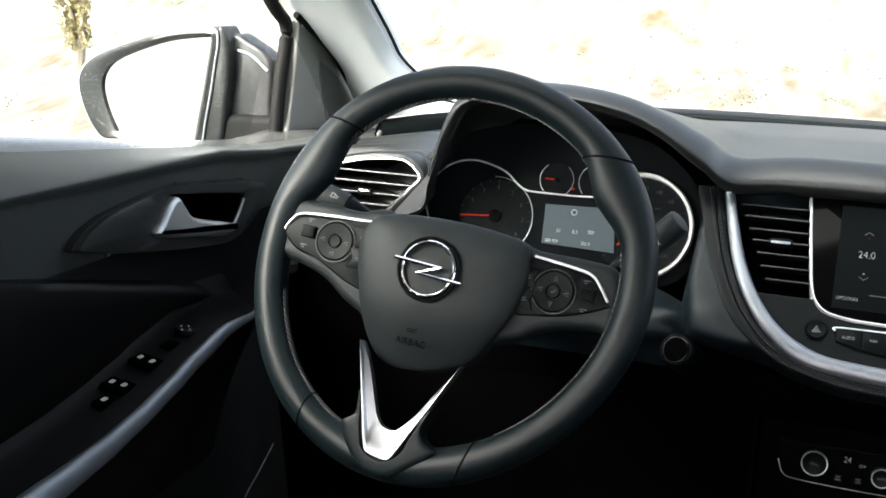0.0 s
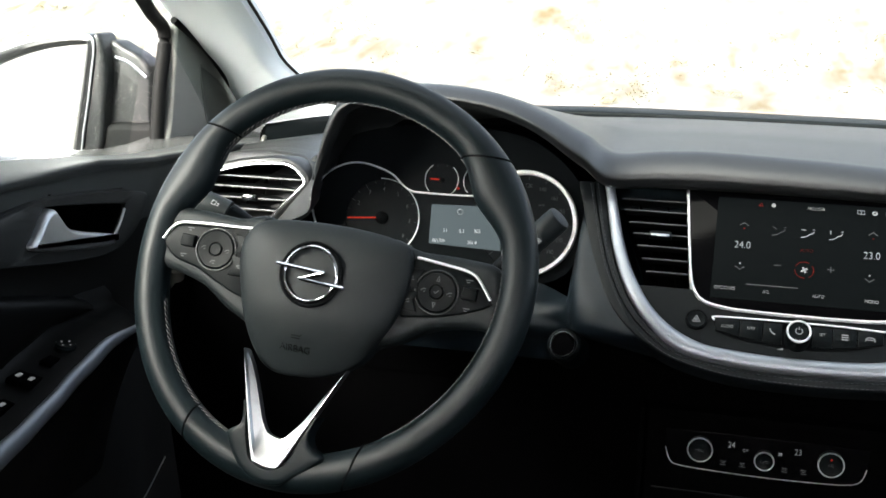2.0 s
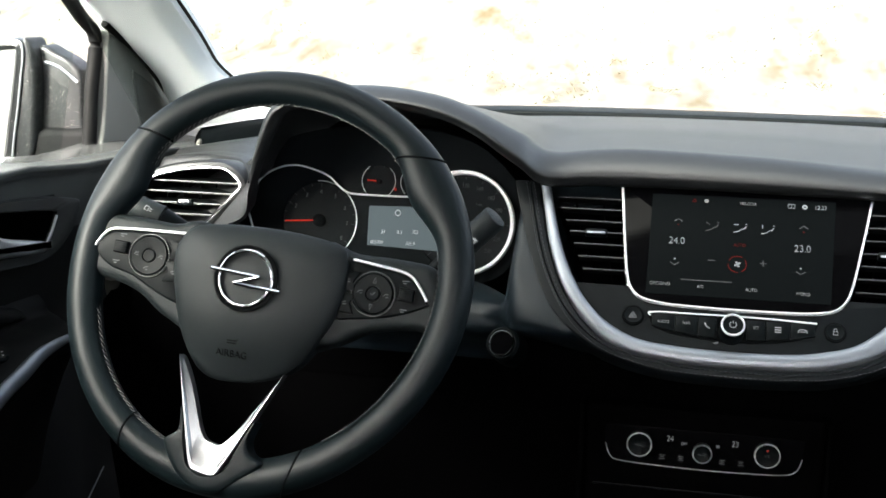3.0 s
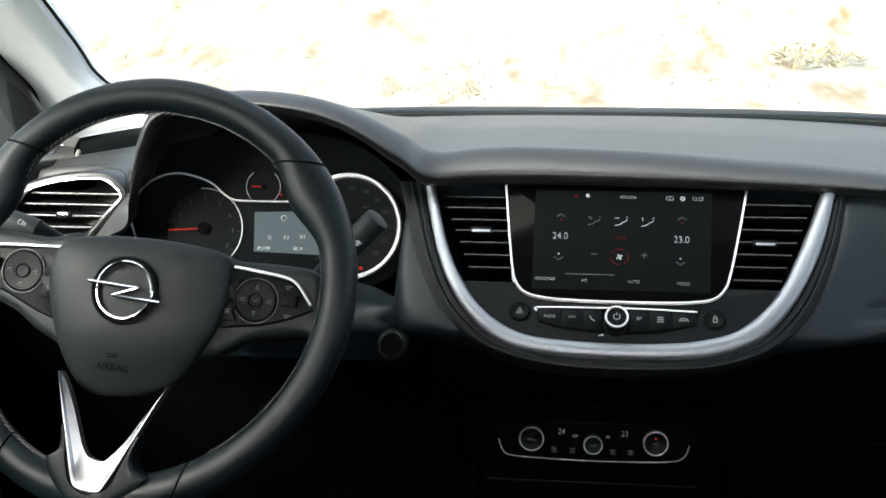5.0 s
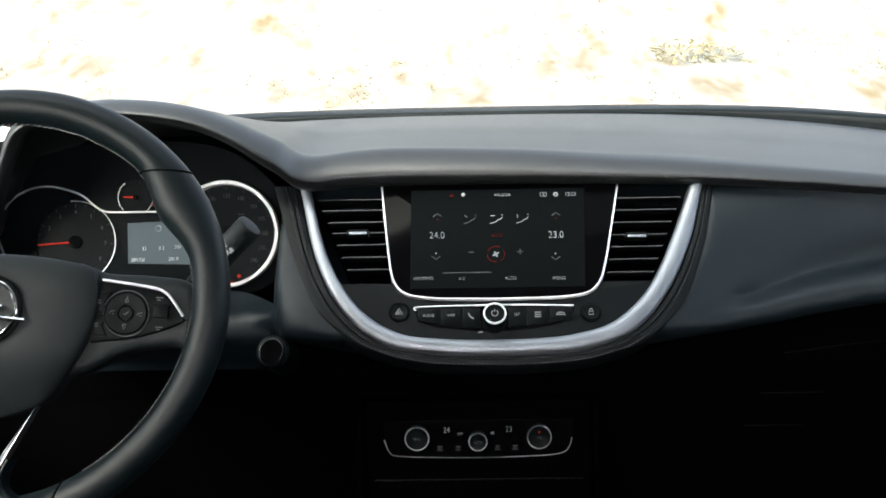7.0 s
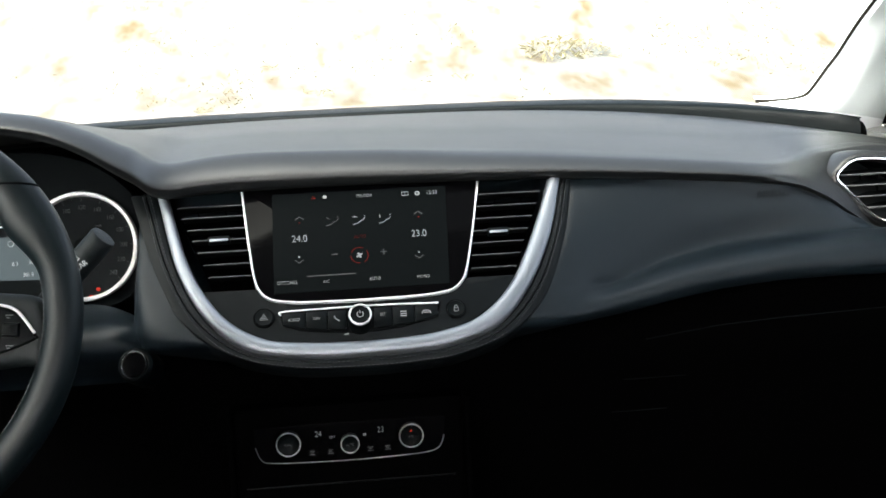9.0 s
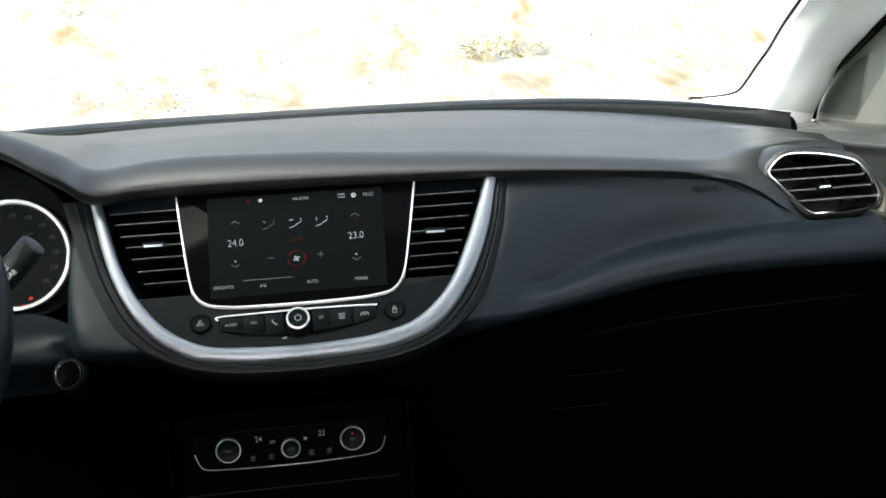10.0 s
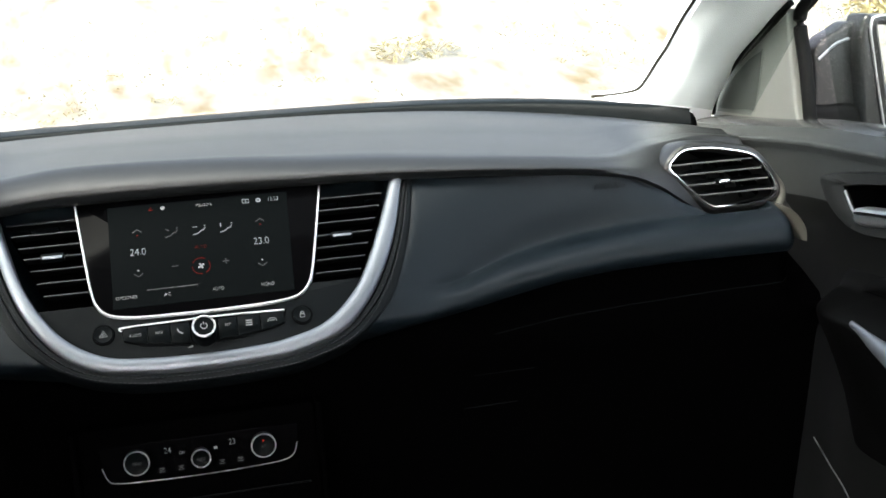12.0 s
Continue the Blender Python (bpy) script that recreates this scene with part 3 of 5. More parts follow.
# glove box lid: a seam along its upper edge and a handle slot
lid = []
for x in np.linspace(0.30, 0.655, 24):
    z = float(np.interp(x, [0.30, 0.38, 0.45, 0.58, 0.66], [0.880, 0.890, 0.894, 0.898, 0.898]))
    under = sorted(dash_profile(x)[36:], key=lambda q: q[2])
    lid.append(np.array([x, float(np.interp(z, [q[2] for q in under], [q[1] for q in under])) - 0.0006, z]))
part("lid_seam", tube(lid, 0.0006, 6), HARD, dash)
for z, x0, x1 in ((0.832, 0.280, 0.347), (0.793, 0.268, 0.329)):
    part("handle_edge", tube([(x, 0.0905 + 0.16 * (0.832 - z), z) for x in np.linspace(x0, x1, 6)], 0.0005, 6), HARD, dash)


def demister_strip():
    rows = []
    for x in np.linspace(-0.647, 0.637, 70):
        a, b = top_line(x), screen_foot(x)
        f = np.array([x, b[1] - 0.004, b[2] - 0.002])
        h = max(0.002, 0.85 * (f[2] - a[2]))
        rows.append([a + np.array([0, 0.004, -0.026]), a + np.array([0, 0.013, -0.026]), a + np.array([0, 0.0145, 0.3 * h]), a + np.array([0, 0.0155, 0.75 * h]), a + np.array([0, 0.0185, h]), f + np.array([0, -0.006, 0.0005]), f, f + np.array([0, 0.03, -0.03])])
    return sheet(rows)


part("demister_strip", demister_strip(), HARD, dash, "black strip along the windscreen's foot", angle=60)
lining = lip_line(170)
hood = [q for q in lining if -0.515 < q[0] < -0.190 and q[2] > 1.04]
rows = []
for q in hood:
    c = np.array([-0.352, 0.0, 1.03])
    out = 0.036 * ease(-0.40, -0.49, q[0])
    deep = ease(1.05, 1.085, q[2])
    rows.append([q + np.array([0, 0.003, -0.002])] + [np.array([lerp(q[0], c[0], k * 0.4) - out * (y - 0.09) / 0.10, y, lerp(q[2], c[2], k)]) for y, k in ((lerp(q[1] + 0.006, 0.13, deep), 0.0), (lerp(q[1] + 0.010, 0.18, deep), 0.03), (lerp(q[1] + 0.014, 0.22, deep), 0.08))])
# Lining blackened in its colour to stand for the hood's inner shade.
part("hood_lining", shell(rows, (0, 0.002, 0.003)), VOID, dash, "inside of the instrument hood, blackened as shade", angle=60)
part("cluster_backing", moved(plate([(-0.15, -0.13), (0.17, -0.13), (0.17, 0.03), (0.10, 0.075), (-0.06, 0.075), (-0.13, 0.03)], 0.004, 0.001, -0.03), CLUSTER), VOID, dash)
for side in (-1, 1):
    pod_edge = curve([(0.640, 0.160, 1.034), (0.655, 0.156, 1.018), (0.6655, 0.152, 1.0045), (0.6725, 0.148, 0.990), (0.6715, 0.144, 0.9785), (0.664, 0.138, 0.970)], 24)
    part("end_strip", tube([(side * q[0], q[1], q[2]) for q in pod_edge], [0.0012 + 0.0040 * ease(0, 14, k) - 0.002 * ease(20, 23, k) for k in range(24)], 12), BEIGE, dash, "beige edge round the vent")
    outer = curve([(0.652, 0.139, 0.9775), (0.6663, 0.137, 0.9745), (0.6795, 0.135, 0.9672), (0.6914, 0.135, 0.9559), (0.6999, 0.135, 0.9414), (0.7005, 0.135, 0.9269)], 20)
    inner = curve([(0.652, 0.139, 0.9735), (0.662, 0.139, 0.9690), (0.673, 0.139, 0.9600), (0.682, 0.139, 0.9490), (0.6885, 0.139, 0.9374), (0.6945, 0.139, 0.9280)], 20)
    rows = [curve([p + np.array([0, 0.020, 0]), p, lerp(p, q, 0.5) + np.array([0, -0.0025, 0]), q, q + np.array([0, 0.030, 0])], 14) for p, q in zip(outer, inner)]
    part("end_strip", mirrored(sheet(rows)) if side < 0 else sheet(rows), BEIGE, dash, "beige edge beside the door", angle=60)

for a, b in ((0.913, 0.8845), (0.8805, 0.858)):
    part("end_strip", tube(curve([(-0.690, 0.139, a), (-0.692, 0.142, lerp(a, b, 0.5)), (-0.690, 0.146, b)], 10), 0.0085, 12), BEIGE, dash, "beige edge beside the driver's door")
# Solid black plugs stand in for the shaded gap past each strip end.
for side, x in ((-1, 0.651), (1, 0.640)):
    part("gap_shade_block", tube([(side * (x + k), 0.335, 1.044) for k in np.linspace(0.0, 0.011, 5)], [0.012, 0.016, 0.017, 0.016, 0.012], 16), VOID, dash, "black block standing in for the shaded gap past the strip")
part("end_cap", tube(curve([(-0.6475, 0.300, 1.032), (-0.6490, 0.303, 1.042), (-0.6480, 0.308, 1.052)], 10), [0.002, 0.003, 0.0034, 0.0036, 0.0036, 0.0036, 0.0036, 0.0034, 0.003, 0.002], 10), BEIGE, dash, "beige cap at the end of the strip")

# ---- the centre stack ----
U_IN = [(-0.184, 0.142), (-0.182, 0.131), (-0.161, 0.0565), (-0.1305, 0.004), (-0.0912, -0.0235), (-0.045, -0.0305), (0.0007, -0.032), (0.0450, -0.0310), (0.0780, -0.0270), (0.1156, -0.0148), (0.1507, 0.0178), (0.1770, 0.0668), (0.2024, 0.1276), (0.2060, 0.140)]
U_OUT = [(-0.195, 0.142), (-0.1928, 0.1344), (-0.1745, 0.0566), (-0.1468, 0.001), (-0.1073, -0.0345), (-0.055, -0.0455), (0.0003, -0.0476), (0.0500, -0.0465), (0.0900, -0.0420), (0.1365, -0.0237), (0.1725, 0.0177), (0.1998, 0.0729), (0.2170, 0.1308), (0.2195, 0.140)]
STITCH = [(-0.212, 0.142), (-0.209, 0.1312), (-0.1886, 0.0567), (-0.1606, -0.002), (-0.1236, -0.0374), (-0.0691, -0.0548), (0.0001, -0.0590), (0.0550, -0.0575), (0.0980, -0.0520), (0.1462, -0.0324), (0.1830, 0.0116), (0.2095, 0.0729), (0.2245, 0.1307), (0.2270, 0.140)]
N = 90
u_in, u_out, u_st = curve(U_IN, N), curve(U_OUT, N), curve(STITCH, N)
stack = thing("centre_stack", "dark grey centre console panel framed by a brushed U-shaped trim", "console")


def band(a, b, heights, n_between):
    """A strip between two flat lines with a height profile across."""
    rows = []
    for p, q in zip(a, b):
        rows.append([(*(p + (q - p) * k), h) for k, h in heights])
    return sheet(rows, False, True)


part("trim", moved(band(u_in, u_out, [(0.0, -0.035), (0.0, 0.002), (0.05, 0.0056), (0.13, 0.0076), (0.35, 0.0088), (0.6, 0.0088), (0.84, 0.0074), (0.94, 0.0056), (1.0, 0.0025), (1.0, -0.035)], 0), STACK), STEEL, stack, "brushed blue-grey U-shaped trim", angle=50)
wide = [q + (q - p) * lerp(-0.10, 0.50, ease(-0.055, 0.02, q[1])) for p, q in zip(u_out, u_st)]
part("leather_band", moved(band(u_out, wide, [(0.0, -0.04), (0.0, 0.0005), (0.10, 0.0030), (0.38, 0.0030), (0.42, 0.0008), (0.46, 0.0028), (0.72, 0.0024), (0.92, 0.0018), (1.0, 0.0008), (1.0, -0.022)], 0), STACK), BAND, stack, "black stitched leather-look band", angle=50)


def stitches(line, height, gap, size, at, name, parent, mat):
    """A dashed seam of small raised threads along a flat line."""
    fine = curve([tuple(q) for q in line], 1200)
    shapes, run, last = [], 0.0, fine[0]
    for a in fine[1:]:
        run += float(np.linalg.norm(a - last))
        if run >= gap:
            d = (a - last) / (np.linalg.norm(a - last) + 1e-12)
            n = np.array([-d[1], d[0]])
            w = size * 0.16
            p, q = a - d * size / 2, a + d * size / 2
            v = [(*(p - n * w), height), (*(q - n * w), height), (*(q + n * w), height), (*(p + n * w), height), (*p, height + w), (*q, height + w)]
            shapes.append((v, [(0, 1, 5, 4), (2, 3, 4, 5), (0, 4, 3), (1, 2, 5)]))
            run = 0.0
        last = a
    ob = part(name, moved(joined(*shapes), at), mat, parent)
    ob["kind"] = "stuff"
    return ob


DARKTHREAD = material("dark grey thread", (0.035, 0.036, 0.04), 0.7, patch=0.2, patch_size=300)
stitches([p + (q - p) * 0.84 for p, q in zip(u_out, u_st)], 0.0034, 0.0042, 0.0030, STACK, "stitching", stack, DARKTHREAD)
stitches([p + (q - p) * 0.40 for p, q in zip(u_out, u_st)], 0.0036, 0.0042, 0.0026, STACK, "stitching", stack, DARKTHREAD)

# the lower face inside the U, below the screen
low = [q for q in u_in if q[1] < 0.029]
part("face", moved(plate([tuple(q) for q in low] + [(low[-1][0] + 0.006, 0.029), (low[0][0] - 0.006, 0.031)], 0.02, 0.0005, -0.02), STACK), BAND, stack, "dark grey face below the screen")

# screen unit
touch = thing("touchscreen", "dark centre touchscreen showing climate settings in a chrome frame", "screen")
TRIM = [(-0.1105, 0.143), (-0.1094, 0.135), (-0.1045, 0.085), (-0.0995, 0.0436), (-0.0940, 0.0270), (-0.0835, 0.0177), (-0.0640, 0.0135), (-0.042, 0.0121), (0.0016, 0.0113), (0.0489, 0.0117), (0.0740, 0.0130), (0.0931, 0.0165), (0.1040, 0.0255), (0.1112, 0.0424), (0.1210, 0.085), (0.1310, 0.1342), (0.1325, 0.143)]
frame_line = curve(TRIM, 100)
part("glass", moved(plate([tuple(q) for q in frame_line], 0.006, 0.0006, -0.004), STACK), PIANO, touch, "gloss black screen glass")
part("chrome_frame", moved(sweep(frame_line, [(-0.0011, -0.006), (-0.0011, 0.0030), (-0.0005, 0.0040), (0.0006, 0.0040), (0.0012, 0.0030), (0.0012, -0.02)]), STACK), PALE, touch, "thin chrome frame")
part("display", moved(plate([(-0.0805, 0.0235), (0.0915, 0.0235), (0.0975, 0.1340), (-0.0795, 0.1340)], 0.0006, 0.0002, 0.0021), STACK), SCREEN, touch, "dim lit display")
D = 0.0029
for text, size, x, y, mat in (("24.0", 0.0108, -0.0536, 0.0817, LIT), ("23.0", 0.0108, 0.0658, 0.0802, LIT), ("MELODIA", 0.0045, 0.0139, 0.1273, WHITE), ("12:23", 0.0062, 0.0829, 0.1267, LIT), ("OPCIONES", 0.0048, -0.0675, 0.0342, WHITE), ("A/C", 0.0045, -0.0291, 0.0333, WHITE), ("AUTO", 0.0047, 0.0187, 0.0331, WHITE), ("MONO", 0.0047, 0.0664, 0.0322, WHITE)):
    words(text, size, x, y, D, mat, touch, STACK)


def strokes(lines, wide, z):
    return joined(*[sweep(l, [(-wide / 2, z), (wide / 2, z), (wide / 2, z + 0.0003), (-wide / 2, z + 0.0003)]) for l in lines])


def icon(name, lines, wide, mat, parent, at, z=D):
    return part(name, moved(strokes(lines, wide, z), at), mat, parent)


def seated(x, y, s):
    """A small climate symbol: a reclined seat with an arrow of air."""
    return [[(x - 5 * s, y - 4 * s), (x - 1 * s, y - 3 * s), (x + 1 * s, y - 1 * s), (x + 3 * s, y - 0.5 * s), (x + 4.4 * s, y + 1.6 * s)], [(x + 3.6 * s, y + 3.2 * s), (x + 4.8 * s, y + 3.2 * s)]]


s = 0.00130
icon("air_symbol", seated(0.0070, 0.0999, s) + [[(0.0070 - 5 * s, 0.0999 + 2.6 * s), (0.0070 - 1.4 * s, 0.0999 + 2.6 * s)]], 0.0008, LIT, touch, STACK)
icon("air_symbol", seated(0.0332, 0.0997, s) + [[(0.0332 - 4 * s, 0.0997 + 3.8 * s), (0.0332 - 4 * s, 0.0997 + 0.6 * s)]], 0.0008, LIT, touch, STACK)
icon("air_symbol", seated(-0.0199, 0.1001, s) + [[(-0.0199 - 4.6 * s, 0.1001 + 3.4 * s), (-0.0199 - 2 * s, 0.1001 + 1.4 * s)]], 0.0008, DIM, touch, STACK)
for x, y, d in ((-0.053, 0.1049, 1), (-0.0547, 0.0570, -1), (0.0669, 0.1039, 1), (0.0641, 0.0545, -1)):
    icon("arrow", [[(x - 0.0042, y - 0.0014 * d), (x, y + 0.0018 * d), (x + 0.0042, y - 0.0014 * d)]], 0.0010, DIM, touch, STACK)
    icon("arrow_dot", [[(x - 0.0008, y - 0.0048 * d), (x + 0.0008, y - 0.0048 * d)]], 0.0014, DIMRED if d > 0 else WHITE, touch, STACK)
icon("minus", [[(-0.0230, 0.0625), (-0.0166, 0.0625)]], 0.0009, DIM, touch, STACK)
icon("plus", [[(0.0259, 0.0622), (0.0323, 0.0622)], [(0.0291, 0.0590), (0.0291, 0.0654)]], 0.0009, DIM, touch, STACK)
icon("fan_level", [[(-0.048, 0.0400), (0.000, 0.0400)]], 0.0010, DIM, touch, STACK)
part("fan_ring", moved(joined(*[sweep([(0.0049 + 0.0086 * math.cos(a), 0.0598 + 0.0086 * math.sin(a)) for a in np.linspace(radians(a0), radians(a0 + 95), 14)], [(-0.0004, D), (0.0004, D), (0.0004, D + 0.0003), (-0.0004, D + 0.0003)]) for a0 in (-60, 60, 180)]), STACK), DIMRED, touch)
icon("fan", [[(0.0020, 0.0580), (0.0049, 0.0598), (0.0078, 0.0616)], [(0.0035, 0.0626), (0.0049, 0.0598), (0.0063, 0.0570)]], 0.0018, LIT, touch, STACK)
words("AUTO", 0.0050, 0.0065, 0.0806, D, DIMRED, touch, STACK)
part("clock_symbol", moved(plate([(-0.0264 + 0.0022 * math.cos(a), 0.1283 + 0.0022 * math.sin(a)) for a in np.linspace(0, 6.0, 14)], 0.0004, 0.0001, D), STACK), WHITE, touch)
part("gear_symbol", moved(ring(0.0018, 0.0016, 0.0004, 16), STACK @ Matrix.Translation((0.068, 0.1268, D))), LIT, touch)
icon("book_symbol", [[(0.0522, 0.1290), (0.0586, 0.1290), (0.0586, 0.1250), (0.0522, 0.1250), (0.0522, 0.1290)], [(0.0554, 0.1290), (0.0554, 0.1250)]], 0.0006, LIT, touch, STACK)
icon("warning_symbol", [[(-0.0400, 0.1268), (-0.0380, 0.1300), (-0.0360, 0.1268), (-0.0400, 0.1268)]], 0.0010, DIMRED, touch, STACK)


# centre air vents
def slat_vent(name, corners, heights, slider_at, parent_label):
    """A row of thin cross slats in a dark recess, with a metal-tipped slider."""
    vent = thing(name, parent_label, "air vent", "air vents")
    tl, bl, br, tr = [np.array(c) for c in corners]
    # Vent floor and vanes get their shade from the black colour.
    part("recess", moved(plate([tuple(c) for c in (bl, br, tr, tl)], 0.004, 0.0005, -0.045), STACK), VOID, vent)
    for h in heights:
        f = (tl[1] - h) / (tl[1] - bl[1])
        a, b = tl + (bl - tl) * f, tr + (br - tr) * f
        rows = [[(p[0], p[1] - 0.0012, 0.0002), (p[0], p[1] + 0.0006, 0.0006), (p[0], p[1] + 0.0070, -0.020), (p[0], p[1] + 0.0052, -0.020)] for p in (a, b)]
        v, f2 = sheet(rows, False, True)
        blade = part("slat", moved((v, f2 + [(3, 2, 1, 0), (4, 5, 6, 7)]), STACK), DEEP, vent)
        # Front edge coloured lighter than its blade, as if lit.
        part("slat_edge", moved(sweep([tuple(a), tuple(b)], oval(0.0017, 0.0010, 0.0002, 8)), STACK), DULLSLAT, blade, "front edge in a lit grey")
    for f in (0.30, 0.72):
        p = tl + (tr - tl) * f
        q = bl + (br - bl) * f
        part("vane", moved(shell([[(p[0] - 0.0006, p[1], -0.040), (p[0] - 0.0006, p[1], -0.022)], [(q[0] - 0.0006, q[1], -0.040), (q[0] - 0.0006, q[1], -0.022)]], (0.0012, 0, 0)), STACK), VOID, vent)
    x, y = slider_at
    slider = part("slider", moved(plate(rounded(0.022, 0.0070, 0.0022, 4, x, y), 0.008, 0.0018, -0.002), STACK), HARD, vent)
    part("slider_tip", moved(plate(rounded(0.0185, 0.0030, 0.0012, 4, x, y - 0.0020), 0.0012, 0.0005, 0.0058), STACK), STEEL, slider, "satin metal tip")
    return vent


slat_vent("centre_vent", [(-0.1785, 0.1350), (-0.1372, 0.0315), (-0.1010, 0.0313), (-0.1105, 0.1350)], (0.1258, 0.1133, 0.0995, 0.0873, 0.0738, 0.0599, 0.0461), (-0.1329, 0.0861), "black slatted air vent beside the touchscreen")
slat_vent("centre_vent", [(0.1325, 0.1350), (0.1125, 0.0290), (0.1560, 0.0290), (0.2000, 0.1350)], (0.1225, 0.1085, 0.0943, 0.0804, 0.0668, 0.0530, 0.0388), (0.1460, 0.0777), "black slatted air vent beside the touchscreen")


# buttons under the screen
def round_button(x, y, r, name, label, symbol):
    b = thing(name, label, "button")
    part("rim", moved(ring(r + 0.0006, 0.0014, 0.0022, 40), STACK @ Matrix.Translation((x, y, 0.0))), DEEP, b)
    part("cap", moved(lathe([(r, -0.002), (r, 0.0022), (r - 0.0008, 0.0030), (r * 0.6, 0.0026), (0.0001, 0.0024)], 40), STACK @ Matrix.Translation((x, y, 0.0))), HARD, b)
    icon("symbol", symbol, 0.0007, WHITE, b, STACK, 0.0029)


x, y = -0.0910, -0.0009
round_button(x, y, 0.0090, "hazard_button", "round black hazard light button with a triangle", [[(x - 0.0036, y - 0.0026), (x, y + 0.0036), (x + 0.0036, y - 0.0026), (x - 0.0036, y - 0.0026)], [(x - 0.0015, y - 0.0012), (x, y + 0.0014), (x + 0.0015, y - 0.0012), (x - 0.0015, y - 0.0012)]])
x, y = 0.0951, -0.0041
round_button(x, y, 0.0088, "lock_button", "round black door lock button with a padlock", [[(x - 0.0020, y - 0.0030), (x + 0.0020, y - 0.0030), (x + 0.0020, y + 0.0004), (x - 0.0020, y + 0.0004), (x - 0.0020, y - 0.0030)], [(x - 0.0013, y + 0.0006), (x - 0.0012, y + 0.0026), (x, y + 0.0034), (x + 0.0012, y + 0.0026), (x + 0.0013, y + 0.0006)]])

keys = thing("media_keys", "strip of black media keys under a chrome bar", "control panel")
part("base", moved(plate([(-0.0765, 0.0060), (-0.0725, -0.0100), (-0.0560, -0.0165), (-0.0148, -0.0215), (0.0180, -0.0215), (0.0420, -0.0190), (0.0640, -0.0140), (0.0760, -0.0070), (0.0815, 0.0052)], 0.0016, 0.0008, -0.0005), STACK), DEEP, keys)
cuts = [-0.0735, -0.0510, -0.0300, -0.0120, 0.0145, 0.0325, 0.0545, 0.0775]
captions = ["AUDIO", "NAV", None, None, "SET", None, None]


def key_floor(x):
    return -0.0190 + 0.0075 * abs((x - 0.002) / 0.07) ** 2.4


for k, (a, b) in enumerate(zip(cuts, cuts[1:])):
    if k == 3:
        continue
    a, b = a + 0.0004, b - 0.0004
    key = part("key", moved(plate([(a, key_floor(a)), ((a + b) / 2, key_floor((a + b) / 2)), (b, key_floor(b)), (b, 0.0020), (a, 0.0020)], 0.0022, 0.0007, 0.0008), STACK), HARD, keys)
    if captions[k]:
        words(captions[k], 0.0042, (a + b) / 2, -0.0058, 0.0033, WHITE, key, STACK)
icon("phone_symbol", [[(-0.0235, -0.0040), (-0.0226, -0.0066), (-0.0205, -0.0086), (-0.0186, -0.0095)]], 0.0011, WHITE, keys, STACK, 0.0033)
icon("grid_symbol", [[(0.0405, -0.0040), (0.0465, -0.0040)], [(0.0405, -0.0063), (0.0465, -0.0063)], [(0.0405, -0.0086), (0.0465, -0.0086)]], 0.0010, WHITE, keys, STACK, 0.0033)
icon("car_symbol", [[(0.0615, -0.0080), (0.0620, -0.0056), (0.0640, -0.0044), (0.0672, -0.0044), (0.0692, -0.0056), (0.0698, -0.0080)], [(0.0630, -0.0066), (0.0682, -0.0066)]], 0.0008, WHITE, keys, STACK, 0.0033)
part("chrome_bar", moved(sweep(curve([(-0.0745, 0.0000), (-0.0738, 0.0034), (-0.04, 0.0042), (0.002, 0.0046), (0.04, 0.0042), (0.0786, 0.0028)], 40), oval(0.0018, 0.0018, 0.002)), STACK), PALE, keys, "thin chrome bar")
knob = thing("volume_knob", "round black volume knob with a bright chrome ring", "knob")
KN = STACK @ Matrix.Translation((0.0012, -0.0125, 0.0))
part("body", moved(lathe([(0.0114, -0.002), (0.0117, 0.010), (0.0113, 0.020), (0.0102, 0.022)], 48), KN), HARD, knob)
part("chrome_ring", moved(ring(0.0102, 0.0022, 0.0034, 56, 0.020), KN), PALE, knob, "bright chrome ring")
part("cap", moved(lathe([(0.0093, 0.018), (0.0093, 0.0222), (0.0086, 0.0228), (0.0001, 0.0222)], 48), KN), HARD, knob)
part("power_symbol", moved(joined(sweep([(0.0030 * math.cos(a), 0.0030 * math.sin(a)) for a in np.linspace(radians(125), radians(415), 22)], oval(0.0009, 0.0004, 0.0228)), sweep([(0, 0.0012), (0, 0.0040)], oval(0.0009, 0.0004, 0.0228))), KN), WHITE, knob)
part("volume_mark", moved(plate([(-0.016, -0.0235), (-0.0105, -0.0235), (-0.0105, -0.0208)], 0.0003, 0.0001, 0.0004), STACK), WHITE, keys)

# ---- climate panel and lower console ----
console = thing("lower_console", "black lower console between the footwells", "console")
CX = -0.0155
# Console body and rails use the same black, with the shade coloured in.
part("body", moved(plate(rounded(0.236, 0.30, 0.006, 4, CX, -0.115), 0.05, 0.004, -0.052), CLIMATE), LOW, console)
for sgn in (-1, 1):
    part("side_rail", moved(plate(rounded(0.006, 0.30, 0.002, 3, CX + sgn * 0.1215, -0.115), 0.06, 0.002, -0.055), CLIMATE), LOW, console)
part("shelf_line", moved(plate(rounded(0.216, 0.0016, 0.0006, 3, CX, -0.0490), 0.002, 0.0006, -0.0026), CLIMATE), HARD, console)
climate = thing("climate_panel", "gloss black climate panel with three chrome-ringed knobs", "control panel")
FR = [(-0.1125, 0.0165), (-0.1118, -0.0040), (-0.1066, -0.0172), (-0.0956, -0.0215), (-0.0550, -0.0234), (-0.0145, -0.0240), (0.0260, -0.0234), (0.0640, -0.0214), (0.0766, -0.0160), (0.0812, -0.0040), (0.0830, 0.0165)]
fr = curve(FR, 60)
